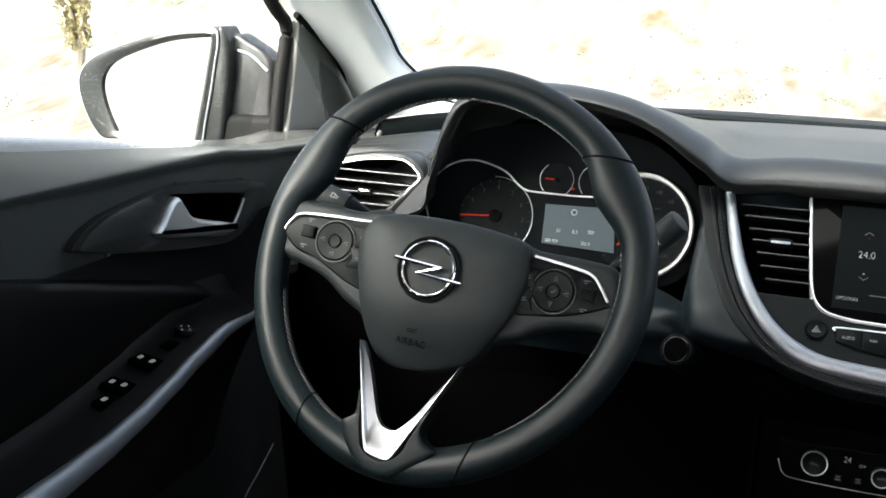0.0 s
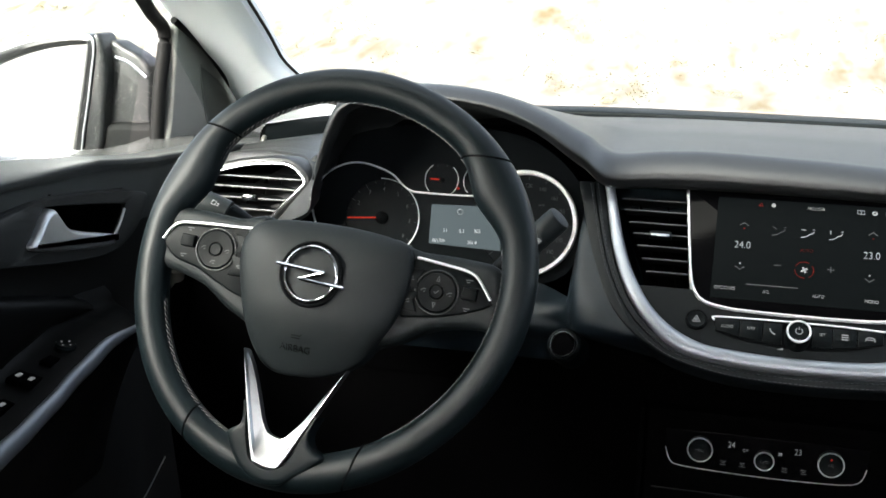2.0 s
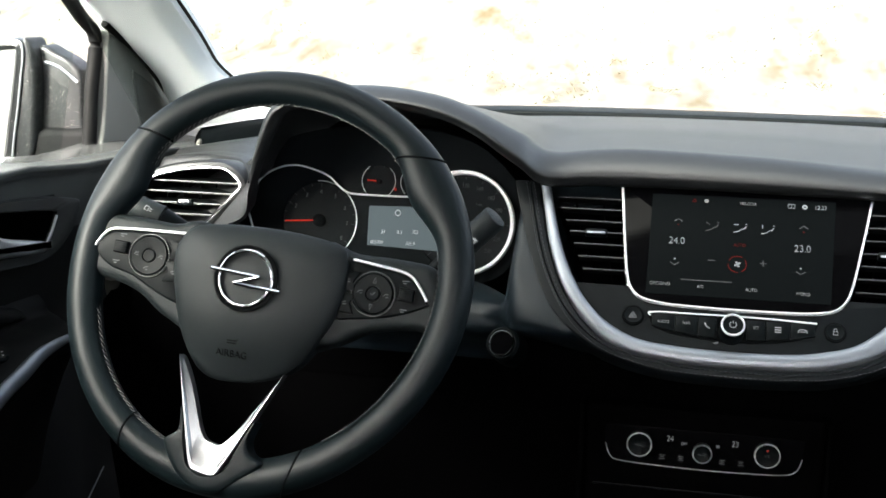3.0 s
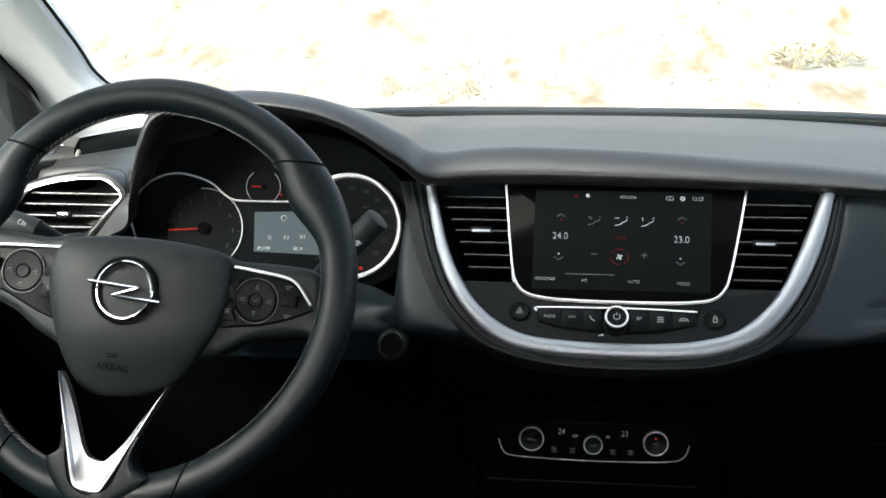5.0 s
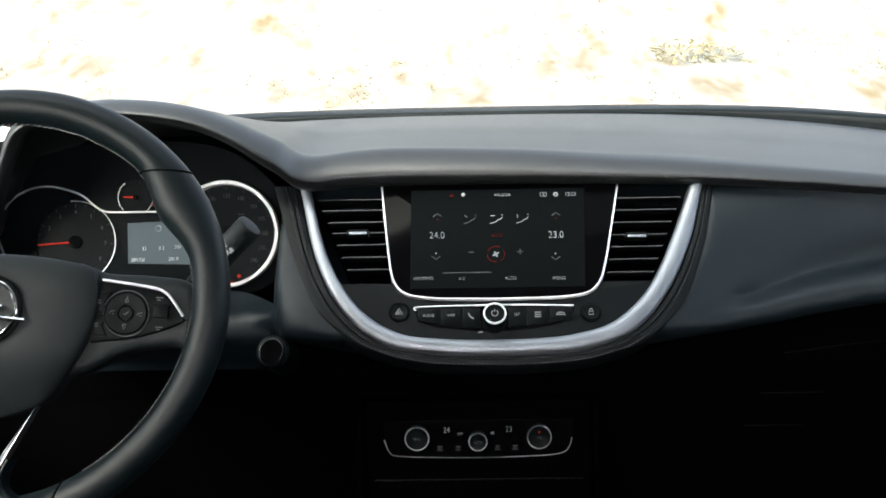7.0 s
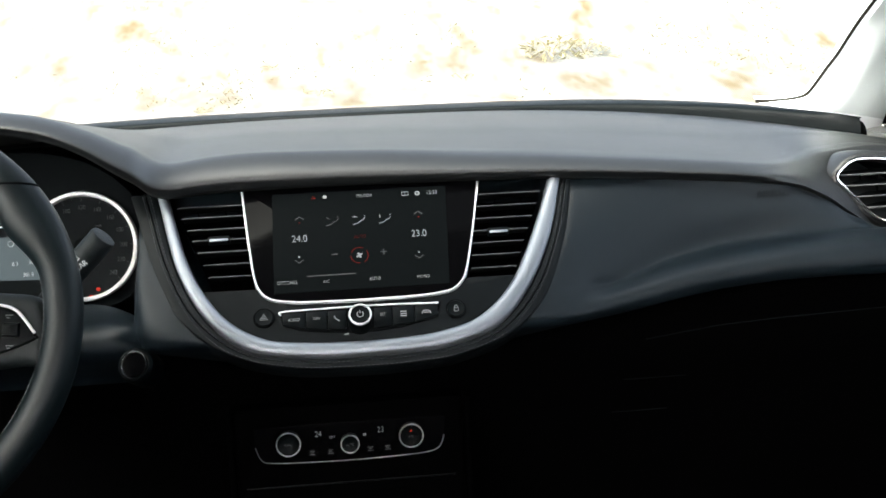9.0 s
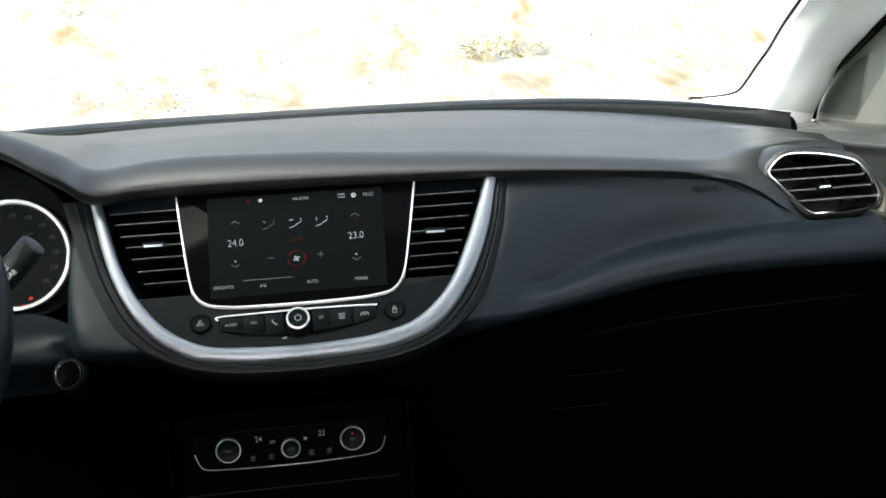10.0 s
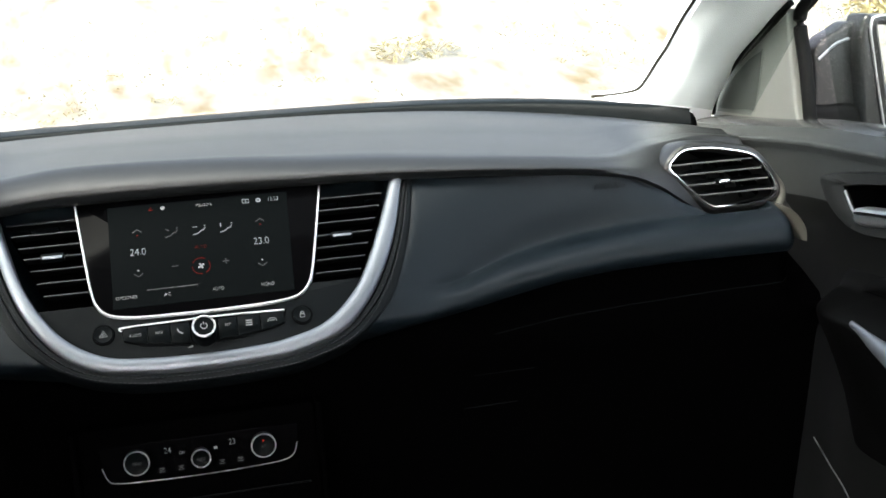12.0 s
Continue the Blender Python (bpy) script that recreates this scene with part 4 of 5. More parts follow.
part("panel", moved(plate([tuple(q) for q in fr], 0.006, 0.0008, -0.003), CLIMATE), PIANO, climate)
part("chrome_edge", moved(sweep(curve(FR[1:-1], 60), oval(0.0010, 0.0012, 0.0025)), CLIMATE), RINGS, climate, "thin bright lower edge")
for x, y, r, cap in ((-0.0779, -0.0004, 0.0122, "MENU"), (-0.0157, -0.0046, 0.0093, "AUTO"), (0.0469, -0.0004, 0.0122, "A/C")):
    K = CLIMATE @ Matrix.Translation((x, y, 0.002))
    k = part("knob", moved(lathe([(r, 0.0), (r, 0.009), (r - 0.001, 0.0105), (r * 0.8, 0.0100), (0.0001, 0.0098)], 44), K), HARD, climate)
    part("knob_ring", moved(ring(r - 0.0002, 0.0014, 0.0026, 52, 0.0085), K), RINGS, k, "chrome ring")
    words(cap, 0.0036, 0, -0.0006, 0.0103, DIM, k, K)
part("lamp", moved(plate([(0.0010 * math.cos(a), 0.0052 + 0.0010 * math.sin(a)) for a in np.linspace(0, 6, 12)], 0.0006, 0.0001, 0.0100), CLIMATE @ Matrix.Translation((0.0469, -0.0004, 0.002))), RED, climate)
for text, size, x, y in (("24", 0.0085, -0.0476, 0.0056), ("OFF", 0.0040, -0.0336, 0.0014), ("23", 0.0085, 0.0163, 0.0056)):
    words(text, size, x, y, 0.0033, LIT, climate, CLIMATE)
icon("fan_symbol", [[(-0.0020, 0.0008), (0.0010, 0.0032)], [(-0.0020, 0.0032), (0.0010, 0.0008)]], 0.0012, LIT, climate, CLIMATE, 0.0033)
for x in (-0.0547, -0.0360, 0.0047, 0.0227):
    icon("button_mark", [[(x - 0.0026, -0.0118), (x + 0.0026, -0.0118)], [(x - 0.0018, -0.0134), (x + 0.0018, -0.0134)], [(x - 0.0028, -0.0154), (x + 0.0028, -0.0154)]], 0.0007, DIM, climate, CLIMATE, 0.0033)

# ---- start button ----
start = thing("start_button", "round black engine start button with a chrome ring", "button")
SB = plane_at((-0.2175, 0.036, 0.904), 30, -14)
part("socket", moved(lathe([(0.0175, -0.03), (0.0175, 0.0), (0.0152, 0.003), (0.0136, 0.003), (0.0134, -0.004)], 44), SB), HARD, start)
part("chrome_ring", moved(ring(0.0126, 0.0011, 0.0020, 52, 0.003), SB), CHROME, start, "thin chrome ring")
part("cap", moved(lathe([(0.0120, -0.02), (0.0120, 0.0034), (0.0110, 0.0042), (0.0001, 0.0044)], 44), SB), PIANO, start)


# ---- instrument cluster ----
cluster = thing("instrument_cluster", "black instrument cluster with chrome-rimmed dials, red needles and a grey display", "instrument panel")
back = [(-0.17, -0.105), (0.10, -0.105), (0.160, -0.06), (0.160, 0.0), (0.10, 0.055), (0.0, 0.068), (-0.10, 0.055), (-0.165, 0.015), (-0.178, -0.04)]
part("face", moved(plate([tuple(q) for q in curve(back, 70, True)], 0.008, 0.001, -0.012), CLUSTER), GLASSBLACK, cluster)


def dial(x, y, r, depth, start_deg, end_deg, figures, fig_size, needle_deg, needle_from, name):
    D0 = CLUSTER @ Matrix.Translation((x, y, -0.004))
    d = part(name, moved(lathe([(r, -0.004), (r, 0.0015), (r - 0.0012, 0.0020), (r * 0.96, 0.0006), (0.0001, 0.0006)], 60), D0), GLASSBLACK, cluster)
    ticks = []
    for k in range(len(figures) * 2 - 1):
        a = radians(lerp(start_deg, end_deg, k / (len(figures) * 2 - 2)))
        r0, r1 = r * (0.90 if k % 2 else 0.86), r * 0.965
        ticks.append(sweep([(r0 * math.cos(a), r0 * math.sin(a)), (r1 * math.cos(a), r1 * math.sin(a))], oval(0.0006, 0.0003, 0.0008, 6)))
    part("scale", moved(joined(*ticks), D0), DIM, d)
    for k, t in enumerate(figures):
        if t:
            a = radians(lerp(start_deg, end_deg, k / (len(figures) - 1)))
            words(t, fig_size, r * 0.74 * math.cos(a), r * 0.74 * math.sin(a), 0.0012, DIM, d, D0, 0.8)
    a = radians(needle_deg)
    n0, n1 = needle_from
    part("needle", moved(sweep([(n0 * math.cos(a), n0 * math.sin(a)), (n1 * math.cos(a), n1 * math.sin(a))], oval(0.0017, 0.0016, 0.003)), D0), RED, d, "red needle")
    part("needle_hub", moved(lathe([(r * 0.16, 0.0), (r * 0.16, 0.004), (r * 0.1, 0.0055), (0.0001, 0.0055)], 30), D0), DEEP, d)
    return d


dial(-0.0690, -0.0420, 0.0440, 0, 215, -35, ["", "1", "2", "3", "4", "5", "6", "7", "8"], 0.0070, 184, (0.0, 0.040), "rev_counter")
dial(0.0960, -0.0360, 0.0560, 0, 225, -45, ["0", "20", "40", "60", "80", "100", "120", "140", "160", "180", "200", "220", "240"], 0.0068, 226, (0.012, 0.033), "speedometer")
words("km/h", 0.0040, 0.1125, -0.0150, -0.002, DIM, cluster, CLUSTER)
dial(-0.0025, 0.0055, 0.0190, 0, 150, -150, ["", "", "", "", ""], 0.003, 178, (0.0, 0.013), "fuel_gauge")
dial(0.0420, 0.0065, 0.0190, 0, 30, 330, ["", "", "", "", ""], 0.003, 30, (0.0, 0.0), "temperature_gauge")
for x, y, a0, a1 in ((-0.0025, 0.0055, 125, 225), (-0.0025, 0.0055, -60, 50), (0.0420, 0.0065, 125, 225)):
    part("gauge_arc", moved(sweep([(x + 0.0192 * math.cos(a), y + 0.0192 * math.sin(a)) for a in np.linspace(radians(a0), radians(a1), 24)], oval(0.0007, 0.0008, -0.001)), CLUSTER), PALE, cluster)
part("tach_arc", moved(sweep([(-0.069 + 0.0445 * math.cos(a), -0.042 + 0.0445 * math.sin(a)) for a in np.linspace(radians(95), radians(-50), 40)], oval(0.0011, 0.001, 0.0)), CLUSTER), SATIN, cluster, "bright scale arc")
part("lamp", moved(plate([(0.0175 + 0.0016 * math.cos(a), -0.0030 + 0.0016 * math.sin(a)) for a in np.linspace(0, 6, 10)], 0.0006, 0.0001, 0.0), CLUSTER), RED, cluster)
for x, y in ((0.1094, -0.0821), (0.1014, -0.0895)):
    part("lamp", moved(plate([(x + 0.0024 * math.cos(a), y + 0.0020 * math.sin(a)) for a in np.linspace(0, 6, 10)], 0.0006, 0.0001, -0.0015), CLUSTER), RED, cluster)
RIM1 = [(-0.105, -0.098), (-0.135, -0.075), (-0.1525, -0.036), (-0.1515, -0.020), (-0.1400, 0.0020), (-0.1200, 0.0150), (-0.0990, 0.0188), (-0.0780, 0.0150), (-0.0600, 0.0080), (-0.0470, -0.0030), (-0.0370, -0.0090), (-0.0230, -0.0106), (0.0200, -0.0108), (0.0409, -0.0100)]
part("chrome_rim", moved(sweep(curve(RIM1, 90), oval(0.0022, 0.004, -0.001)), CLUSTER), PALE, cluster, "pale metal rim round the rev counter")
part("chrome_rim", moved(sweep([(0.0955 + 0.0584 * math.cos(a), -0.0362 + 0.0584 * math.sin(a)) for a in np.linspace(radians(125), radians(-115), 80)], [(0.0, -0.004), (0.0, 0.004), (0.0010, 0.0056), (0.0040, 0.0056), (0.0048, 0.004), (0.0050, -0.004)]), CLUSTER), PALE, cluster, "pale metal rim round the speedometer")
info = part("driver_display", moved(plate([(-0.0115, -0.0665), (0.0705, -0.0690), (0.0665, -0.0205), (-0.0120, -0.0225)], 0.001, 0.0004, -0.003), CLUSTER), LCD, cluster, "grey driver display")
for text, size, x, y in (("51", 0.0060, 0.0065, -0.0508), ("8.3", 0.0060, 0.0251, -0.0506), ("303", 0.0060, 0.0428, -0.0493), ("301.9", 0.0058, 0.0381, -0.0624), ("005709", 0.0058, -0.0004, -0.0629)):
    words(text, size, x, y, -0.0014, BRIGHT, info, CLUSTER)
part("sign_symbol", moved(ring(0.0030, 0.0012, 0.0005, 20, -0.0016), CLUSTER @ Matrix.Translation((0.0218, -0.0289, 0))), LIT, info)

# ---- side air vents ----
VENT = [(-0.0680, 0.0190), (-0.0580, 0.0310), (-0.0465, 0.0365), (-0.0290, 0.0370), (-0.0050, 0.0345), (0.0195, 0.0294), (0.0360, 0.0233), (0.0464, 0.0126), (0.0559, -0.0014), (0.0610, -0.0151), (0.0572, -0.0246), (0.0426, -0.0282), (0.0160, -0.0300), (-0.0111, -0.0306), (-0.0201, -0.0292), (-0.0314, -0.0215), (-0.0440, -0.0083), (-0.0598, 0.0081)]


def side_vent(side):
    v = thing("side_vent", "angular slatted air vent in a bright chrome ring", "air vent", "air vents")
    V = plane_at((0.603, 0.150, 1.008), 12)

    def put(name, shape, mat, parent, label=""):
        shape = moved(shape, V)
        return part(name, mirrored(shape) if side < 0 else shape, mat, parent, label)

    line = curve(VENT, 90, True)
    put("collar", sweep(line, [(0.0005, -0.05), (0.0005, 0.0005), (-0.0030, 0.0040), (-0.0060, 0.0025), (-0.0095, -0.0040), (-0.0115, -0.03), (-0.0115, -0.05)], True), SOFT, v)
    put("chrome_ring", sweep(line, [(0.0008, -0.004), (0.0008, 0.0032), (0.0001, 0.0046), (-0.0013, 0.0046), (-0.0021, 0.0034), (-0.0021, 0.0)], True), CHROME, v, "bright chrome ring")
    # Floor in shade black, as deep shade between the slats.
    put("recess", plate([tuple(q) for q in line], 0.003, 0.0005, -0.040), VOID, v)
    for y in (0.0205, 0.0085, -0.0040, -0.0165):
        xs_in = [q[0] for q, r in zip(line, line[1:] + line[:1]) if (q[1] - y) * (r[1] - y) <= 0]
        a, b = min(xs_in) + 0.001, max(xs_in) - 0.001
        rows = [[(x, y - 0.0012, -0.0025), (x, y + 0.0008, -0.0020), (x, y + 0.0055, -0.022), (x, y + 0.0038, -0.022)] for x in (a, b)]
        vv, ff = sheet(rows, False, True)
        blade = put("slat", (vv, ff + [(3, 2, 1, 0), (4, 5, 6, 7)]), DEEP, v)
        # Brighter grey bar paints the light caught by the slat's edge.
        put("slat_edge", sweep([(a, y), (b, y)], oval(0.0022, 0.0012, -0.0028, 8)), SLAT, blade, "front edge in a lit grey")
    for x in (-0.030, -0.010, 0.010, 0.030):
        put("vane", shell([[(x, -0.024, -0.038), (x, -0.024, -0.024)], [(x, 0.026, -0.038), (x, 0.026, -0.024)]], (0.0012, 0, 0)), HARD, v)
    s = put("slider", plate(rounded(0.018, 0.0080, 0.002, 4, -0.002, -0.003), 0.006, 0.0015, -0.004), HARD, v)
    put("slider_tip", plate(rounded(0.013, 0.0042, 0.0015, 4, -0.002, -0.003), 0.0016, 0.0006, 0.0018), CHROME, s, "chrome tip")
    return v


side_vent(-1), side_vent(1)
AB = plane_at((0.447, 0.1135, 1.021), 14)
words("AIRBAG", 0.0105, 0, 0, 0.0005, BAND, dash, AB, 1.0)


# ---- steering wheel ----
wheel = thing("steering_wheel", "black leather steering wheel with a round emblem and silver lower spoke", "steering wheel")
TURN = WHEEL @ Matrix.Rotation(radians(-5.6), 4, "Z")


def rim_radius(a):
    deg = math.degrees(a) % 360
    grip = ease(0, 1, max(0, 1 - abs(deg - 30) / 18) + max(0, 1 - abs(deg - 150) / 18))
    return 0.1664 - 0.0055 * grip - 0.0014 * math.cos(2 * a) + 0.0027 * math.sin(2 * a) + 0.0024 * math.cos(3 * a) + 0.0007 * math.sin(3 * a)


def rim_section(a):
    """Half width and half depth of the rim; thicker grips at ten and two."""
    deg = math.degrees(a) % 360
    grip = max(0, 1 - abs(deg - 30) / 18) + max(0, 1 - abs(deg - 150) / 18)
    low = max(0, 1 - abs(deg - 270) / 40)
    return 0.0150 + 0.0060 * ease(0, 1, grip) + 0.0015 * ease(0, 1, low), 0.0165


def rim_place(a, b, skin=0.0, side=0.0):
    """A place on the rim: a round the wheel, b round the rim, 0 outermost."""
    r, (w, d) = rim_radius(a), rim_section(a)
    q = np.array([math.cos(a), math.sin(a), 0]) * (r + (w + skin) * math.cos(b)) + side * np.array([-math.sin(a), math.cos(a), 0])
    return q + np.array([0.0050, -0.0015, (d + skin) * math.sin(b) + 0.029 * q[0] - 0.023 * q[1]])


rows = []
for k in range(180):
    a = 2 * math.pi * k / 180
    rows.append([rim_place(a, 2 * math.pi * j / 22) for j in range(22)])
part("rim", moved(sheet(rows, True, True), WHEEL), LEATHER, wheel, angle=80)
for outer_deg, inner_deg in ((35.5, 45.0), (136.0, 130.0), (235.0, 231.0), (282.5, 291.0)):
    pts = []
    for b in np.linspace(0.05, 3.1, 18):
        a = radians(lerp(outer_deg, inner_deg, (1 - math.cos(b)) / 2))
        pts.append(rim_place(a, b, 0.0002))
    part("seam", moved(tube(pts, 0.0009, 6), WHEEL), DEEP, wheel)
threads = []
for k in range(170):
    a = radians(-62 + 330 * k / 169)
    deg = math.degrees(a) % 360
    if 140 < deg < 192 or 12 < deg < 42:
        continue
    low = ease(190, 215, deg) * (1 - ease(262, 285, deg))
    b0 = radians(lerp(175 + 5 * math.cos(a), 167, low))
    for db, slip in ((0.09, 0.0), (-0.09, 0.0026)):
        p = [rim_place(a, b0 + db + lean, 0.0003, slip + along) for along, lean in ((-0.0019, -0.05), (0.0019, 0.05))]
        threads.append(tube(p, 0.00040, 4))
st = part("stitching", moved(joined(*threads), WHEEL), THREAD, wheel, "grey cross stitching")
st["kind"] = "stuff"


def put_wheel(name, shape, mat, parent=wheel, label="", angle=35):
    return part(name, moved(shape, TURN), mat, parent, label, angle=angle)


HUB = [(-0.0679, -0.0159), (-0.0717, 0.0035), (-0.0705, 0.0165), (-0.0632, 0.0292), (-0.0488, 0.0357), (-0.0181, 0.0399), (0.0231, 0.0410), (0.0539, 0.0391), (0.0723, 0.0353), (0.0785, 0.0284), (0.0816, 0.0122), (0.0807, -0.0072), (0.0742, -0.0302), (0.0626, -0.0521), (0.0479, -0.0725), (0.0212, -0.0863), (-0.0079, -0.0915), (-0.0263, -0.0900), (-0.0402, -0.0805), (-0.0539, -0.0578)]


def cushion(outline, low, edge, crown, steps=14):
    """A smooth pillow over an outline: steep at its rim, nearly flat in the middle, falling away downwards."""
    o = [np.array(q) for q in outline]
    c = np.array([0.002, -0.012])
    rows = []
    for q in o:
        row = [(*q, low)]
        for k in range(steps):
            s = math.cos(k / (steps - 1) * math.pi / 2)
            p = c + (q - c) * s
            row.append((*p, edge + (crown - edge) * (1 - s ** 2.3) ** 0.62 - 0.013 * ease(-0.030, -0.100, p[1])))
        rows.append(row)
    return sheet(rows, True, False)


hub_line = [tuple(q) for q in curve(HUB, 72, True)]
put_wheel("airbag_cover", cushion(hub_line, -0.014, 0.010, 0.0265), HUBSKIN, wheel, "grained black airbag cover", 80)
# round emblem: a plain ring crossed by a slanted bar
EZ = 0.0282
E2 = Matrix.Translation((0.0018, -0.0052, EZ))
# Dark ring paints the shaded groove round the emblem.
put_wheel("emblem_shade_ring", moved(ring(0.0262, 0.0034, 0.0022, 60, -0.0012), E2), DEEP)
put_wheel("emblem_ring", moved(ring(0.0230, 0.0030, 0.0030, 60, -0.0010), E2), CHROME, wheel, "chrome ring")
zig = [[(-0.0300, 0.0084), (0.0125, 0.0010)], [(0.0125, 0.0010), (-0.0095, -0.0040)], [(-0.0095, -0.0040), (0.0300, -0.0108)]]
put_wheel("emblem_bar", moved(joined(*[sweep(curve(l, 6), [(-0.0013, -0.002), (-0.0013, 0.0024), (0.0, 0.0036), (0.0013, 0.0024), (0.0013, -0.002)]) for l in zig]), E2 @ Matrix.Rotation(radians(8), 4, "Z")), CHROME, wheel, "slanted chrome bar")
HT = TURN @ Matrix.Translation((-0.001, -0.068, 0.0186)) @ Matrix.Rotation(radians(24), 4, "X")
words("AIRBAG", 0.0088, 0.0, 0.0, 0.0006, DEEP, wheel, HT, 0.9)
part("horn_mark", moved(strokes([[(-0.004, 0.0122), (0.004, 0.0122), (0.0052, 0.0140)], [(-0.004, 0.0100), (0.004, 0.0100)]], 0.0010, 0.0010), HT), DEEP, wheel)


def spoke(side):
    """A side spoke with its switch pod."""
    def out(pts):
        return [(side * x, y) for x, y in pts]

    arm = [(0.050, 0.034), (0.085, 0.0330), (0.125, 0.0340), (0.152, 0.030), (0.160, 0.004), (0.160, -0.022), (0.140, -0.0220), (0.105, -0.0300), (0.074, -0.0480), (0.045, -0.050)]
    put_wheel("spoke", plate(out([tuple(q) for q in curve(arm, 50, True)]), 0.024, 0.008, -0.020, 4), SPOKESKIN, wheel, angle=50)
    if side > 0:
        pod = [(0.079, 0.0245), (0.0994, 0.0240), (0.124, 0.0220), (0.134, 0.0190), (0.142, 0.0125), (0.151, 0.0020), (0.1525, -0.0010), (0.1365, -0.0095), (0.1144, -0.0175), (0.0887, -0.0225), (0.0770, -0.0230), (0.0740, -0.0030)]
        edge_line = [(0.083, 0.0268), (0.0994, 0.0258), (0.1242, 0.0236), (0.1346, 0.0206), (0.142, 0.0137), (0.1507, 0.0029)]
    else:
        pod = [(0.060, 0.0245), (0.0986, 0.0215), (0.1206, 0.0196), (0.135, 0.0170), (0.142, 0.0110), (0.1485, 0.0010), (0.1329, -0.0124), (0.1116, -0.0172), (0.0923, -0.0253), (0.0737, -0.0325), (0.060, -0.0320), (0.058, 0.0000)]
        edge_line = [(0.0597, 0.0262), (0.0768, 0.0246), (0.0986, 0.0232), (0.1206, 0.0213), (0.1358, 0.0187), (0.143, 0.0120), (0.1477, 0.0026)]
    p = put_wheel("switch_pod", plate(out([tuple(q) for q in curve(pod, 60, True)]), 0.010, 0.002, -0.004, 3), HARD, wheel, "black switch pod", 50)
    line = curve(edge_line, 40)
    q = [(side * a, b) for a, b in line]
    part("silver_trim", moved(sweep(q, oval(0.0024, 0.0030, 0.0052)), TURN), PALE, p, "bright silver edge")
    kx = 0.0065 if side > 0 else -0.0040
    C = Matrix.Translation((0.1051 if side > 0 else -0.0964, 0.0014, 0.006))
    part("dial_ring", moved(moved(ring(0.0184, 0.0010, 0.0016, 48, 0.0002), C), TURN), SLAT, p, "thin grey ring")
    d = part("dial_pad", moved(moved(joined(ring(0.0180, 0.0016, 0.0020, 48, -0.0005), lathe([(0.0172, -0.002), (0.0172, 0.0012), (0.0160, 0.0024), (0.0066, 0.0016), (0.0062, 0.0002)], 48)), C), TURN), HARD, p)
    part("centre_key", moved(moved(lathe([(0.0056, -0.001), (0.0056, 0.0018), (0.0048, 0.0026), (0.0001, 0.0024)], 32), C), TURN), HARD, d)
    marks = []
    for a in (0, 90, 180, 270):
        x, y = 0.0112 * math.cos(radians(a)), 0.0112 * math.sin(radians(a))
        if side > 0 and a in (90, 270):
            h = 0.0022 if a == 90 else -0.0022
            marks.append([(x - 0.0013, y - h), (x, y + h), (x + 0.0013, y - h), (x - 0.0013, y - h)])
        elif not (side < 0 and a == 90):
            marks.append([(x - 0.0020, y - 0.0008), (x - 0.0004, y + 0.0010), (x + 0.0022, y + 0.0012)])
            marks.append([(x + 0.0002, y - 0.0014), (x + 0.0020, y - 0.0010)])
    if side > 0:
        marks.append([(-0.0018, 0.0), (-0.0006, -0.0014), (0.0020, 0.0014)])
    part("symbols", moved(moved(strokes(marks, 0.0006, 0.0030), C), TURN), PRINT, d)
    part("roller", moved(moved(joined(box(0.0125, 0.0105, 0.006, 0, 0, -0.002, 0.002), *[box(0.0118, 0.0008, 0.0006, 0, y, 0.004, 0.0002) for y in np.linspace(-0.004, 0.004, 6)]), Matrix.Translation((0.1330 if side > 0 else -0.1232, 0.0048, 0.006))), TURN), HARD, p)
    icon("mark", [[(side * (0.1265 + kx * 0.6) - 0.0030, 0.0160), (side * (0.1265 + kx * 0.6) + 0.0030, 0.0164)], [(side * (0.1265 + kx * 0.6) - 0.0020, 0.0142), (side * (0.1265 + kx * 0.6) + 0.0008, 0.0142)]], 0.0008, PRINT, p, TURN, 0.0062)
    icon("mark", [[(side * (0.1285 + kx * 0.6) - 0.0030, -0.0076), (side * (0.1285 + kx * 0.6) + 0.0030, -0.0072)], [(side * (0.1285 + kx * 0.6) - 0.0020, -0.0094), (side * (0.1285 + kx * 0.6) + 0.0008, -0.0094)]], 0.0008, PRINT, p, TURN, 0.0062)
    for y0, y1, wide in ((0.0175, 0.0010, 0.0), (-0.0010, -0.0180, 0.004)):
        c = part("key", moved(plate(out([(0.0690 + kx, y0), (0.0690 + kx, y1), (0.0830 + wide * 0.4 + kx, y1), (0.0805 + kx, (y0 + y1) / 2), (0.0850 + kx, y0)]), 0.0030, 0.001, 0.0050), TURN), HARD, p)
        y = (y0 + y1) / 2
        icon("mark", [[(side * (0.0755 + kx) - 0.0022, y), (side * (0.0755 + kx) + 0.0016, y + 0.0012)], [(side * (0.0755 + kx) - 0.0008, y - 0.0016), (side * (0.0755 + kx) + 0.0022, y - 0.0010)]], 0.0008, PRINT, c, TURN, 0.0082)


spoke(-1), spoke(1)
# lower spoke: black yoke with a silver V
v_out = curve([(-0.0440, -0.0760), (-0.0355, -0.1060), (-0.0270, -0.1340), (-0.0175, -0.1630), (-0.0110, -0.1680), (0.0030, -0.1690), (0.0095, -0.1640), (0.0230, -0.1340), (0.0355, -0.1060), (0.0485, -0.0770)], 80)
v_in = curve([(-0.0425, -0.0770), (-0.0345, -0.0890), (-0.0262, -0.1060), (-0.0165, -0.1290), (-0.0110, -0.1380), (-0.0060, -0.1415), (0.0040, -0.1430), (0.0110, -0.1370), (0.0205, -0.1240), (0.0315, -0.1040), (0.0470, -0.0775)], 80)
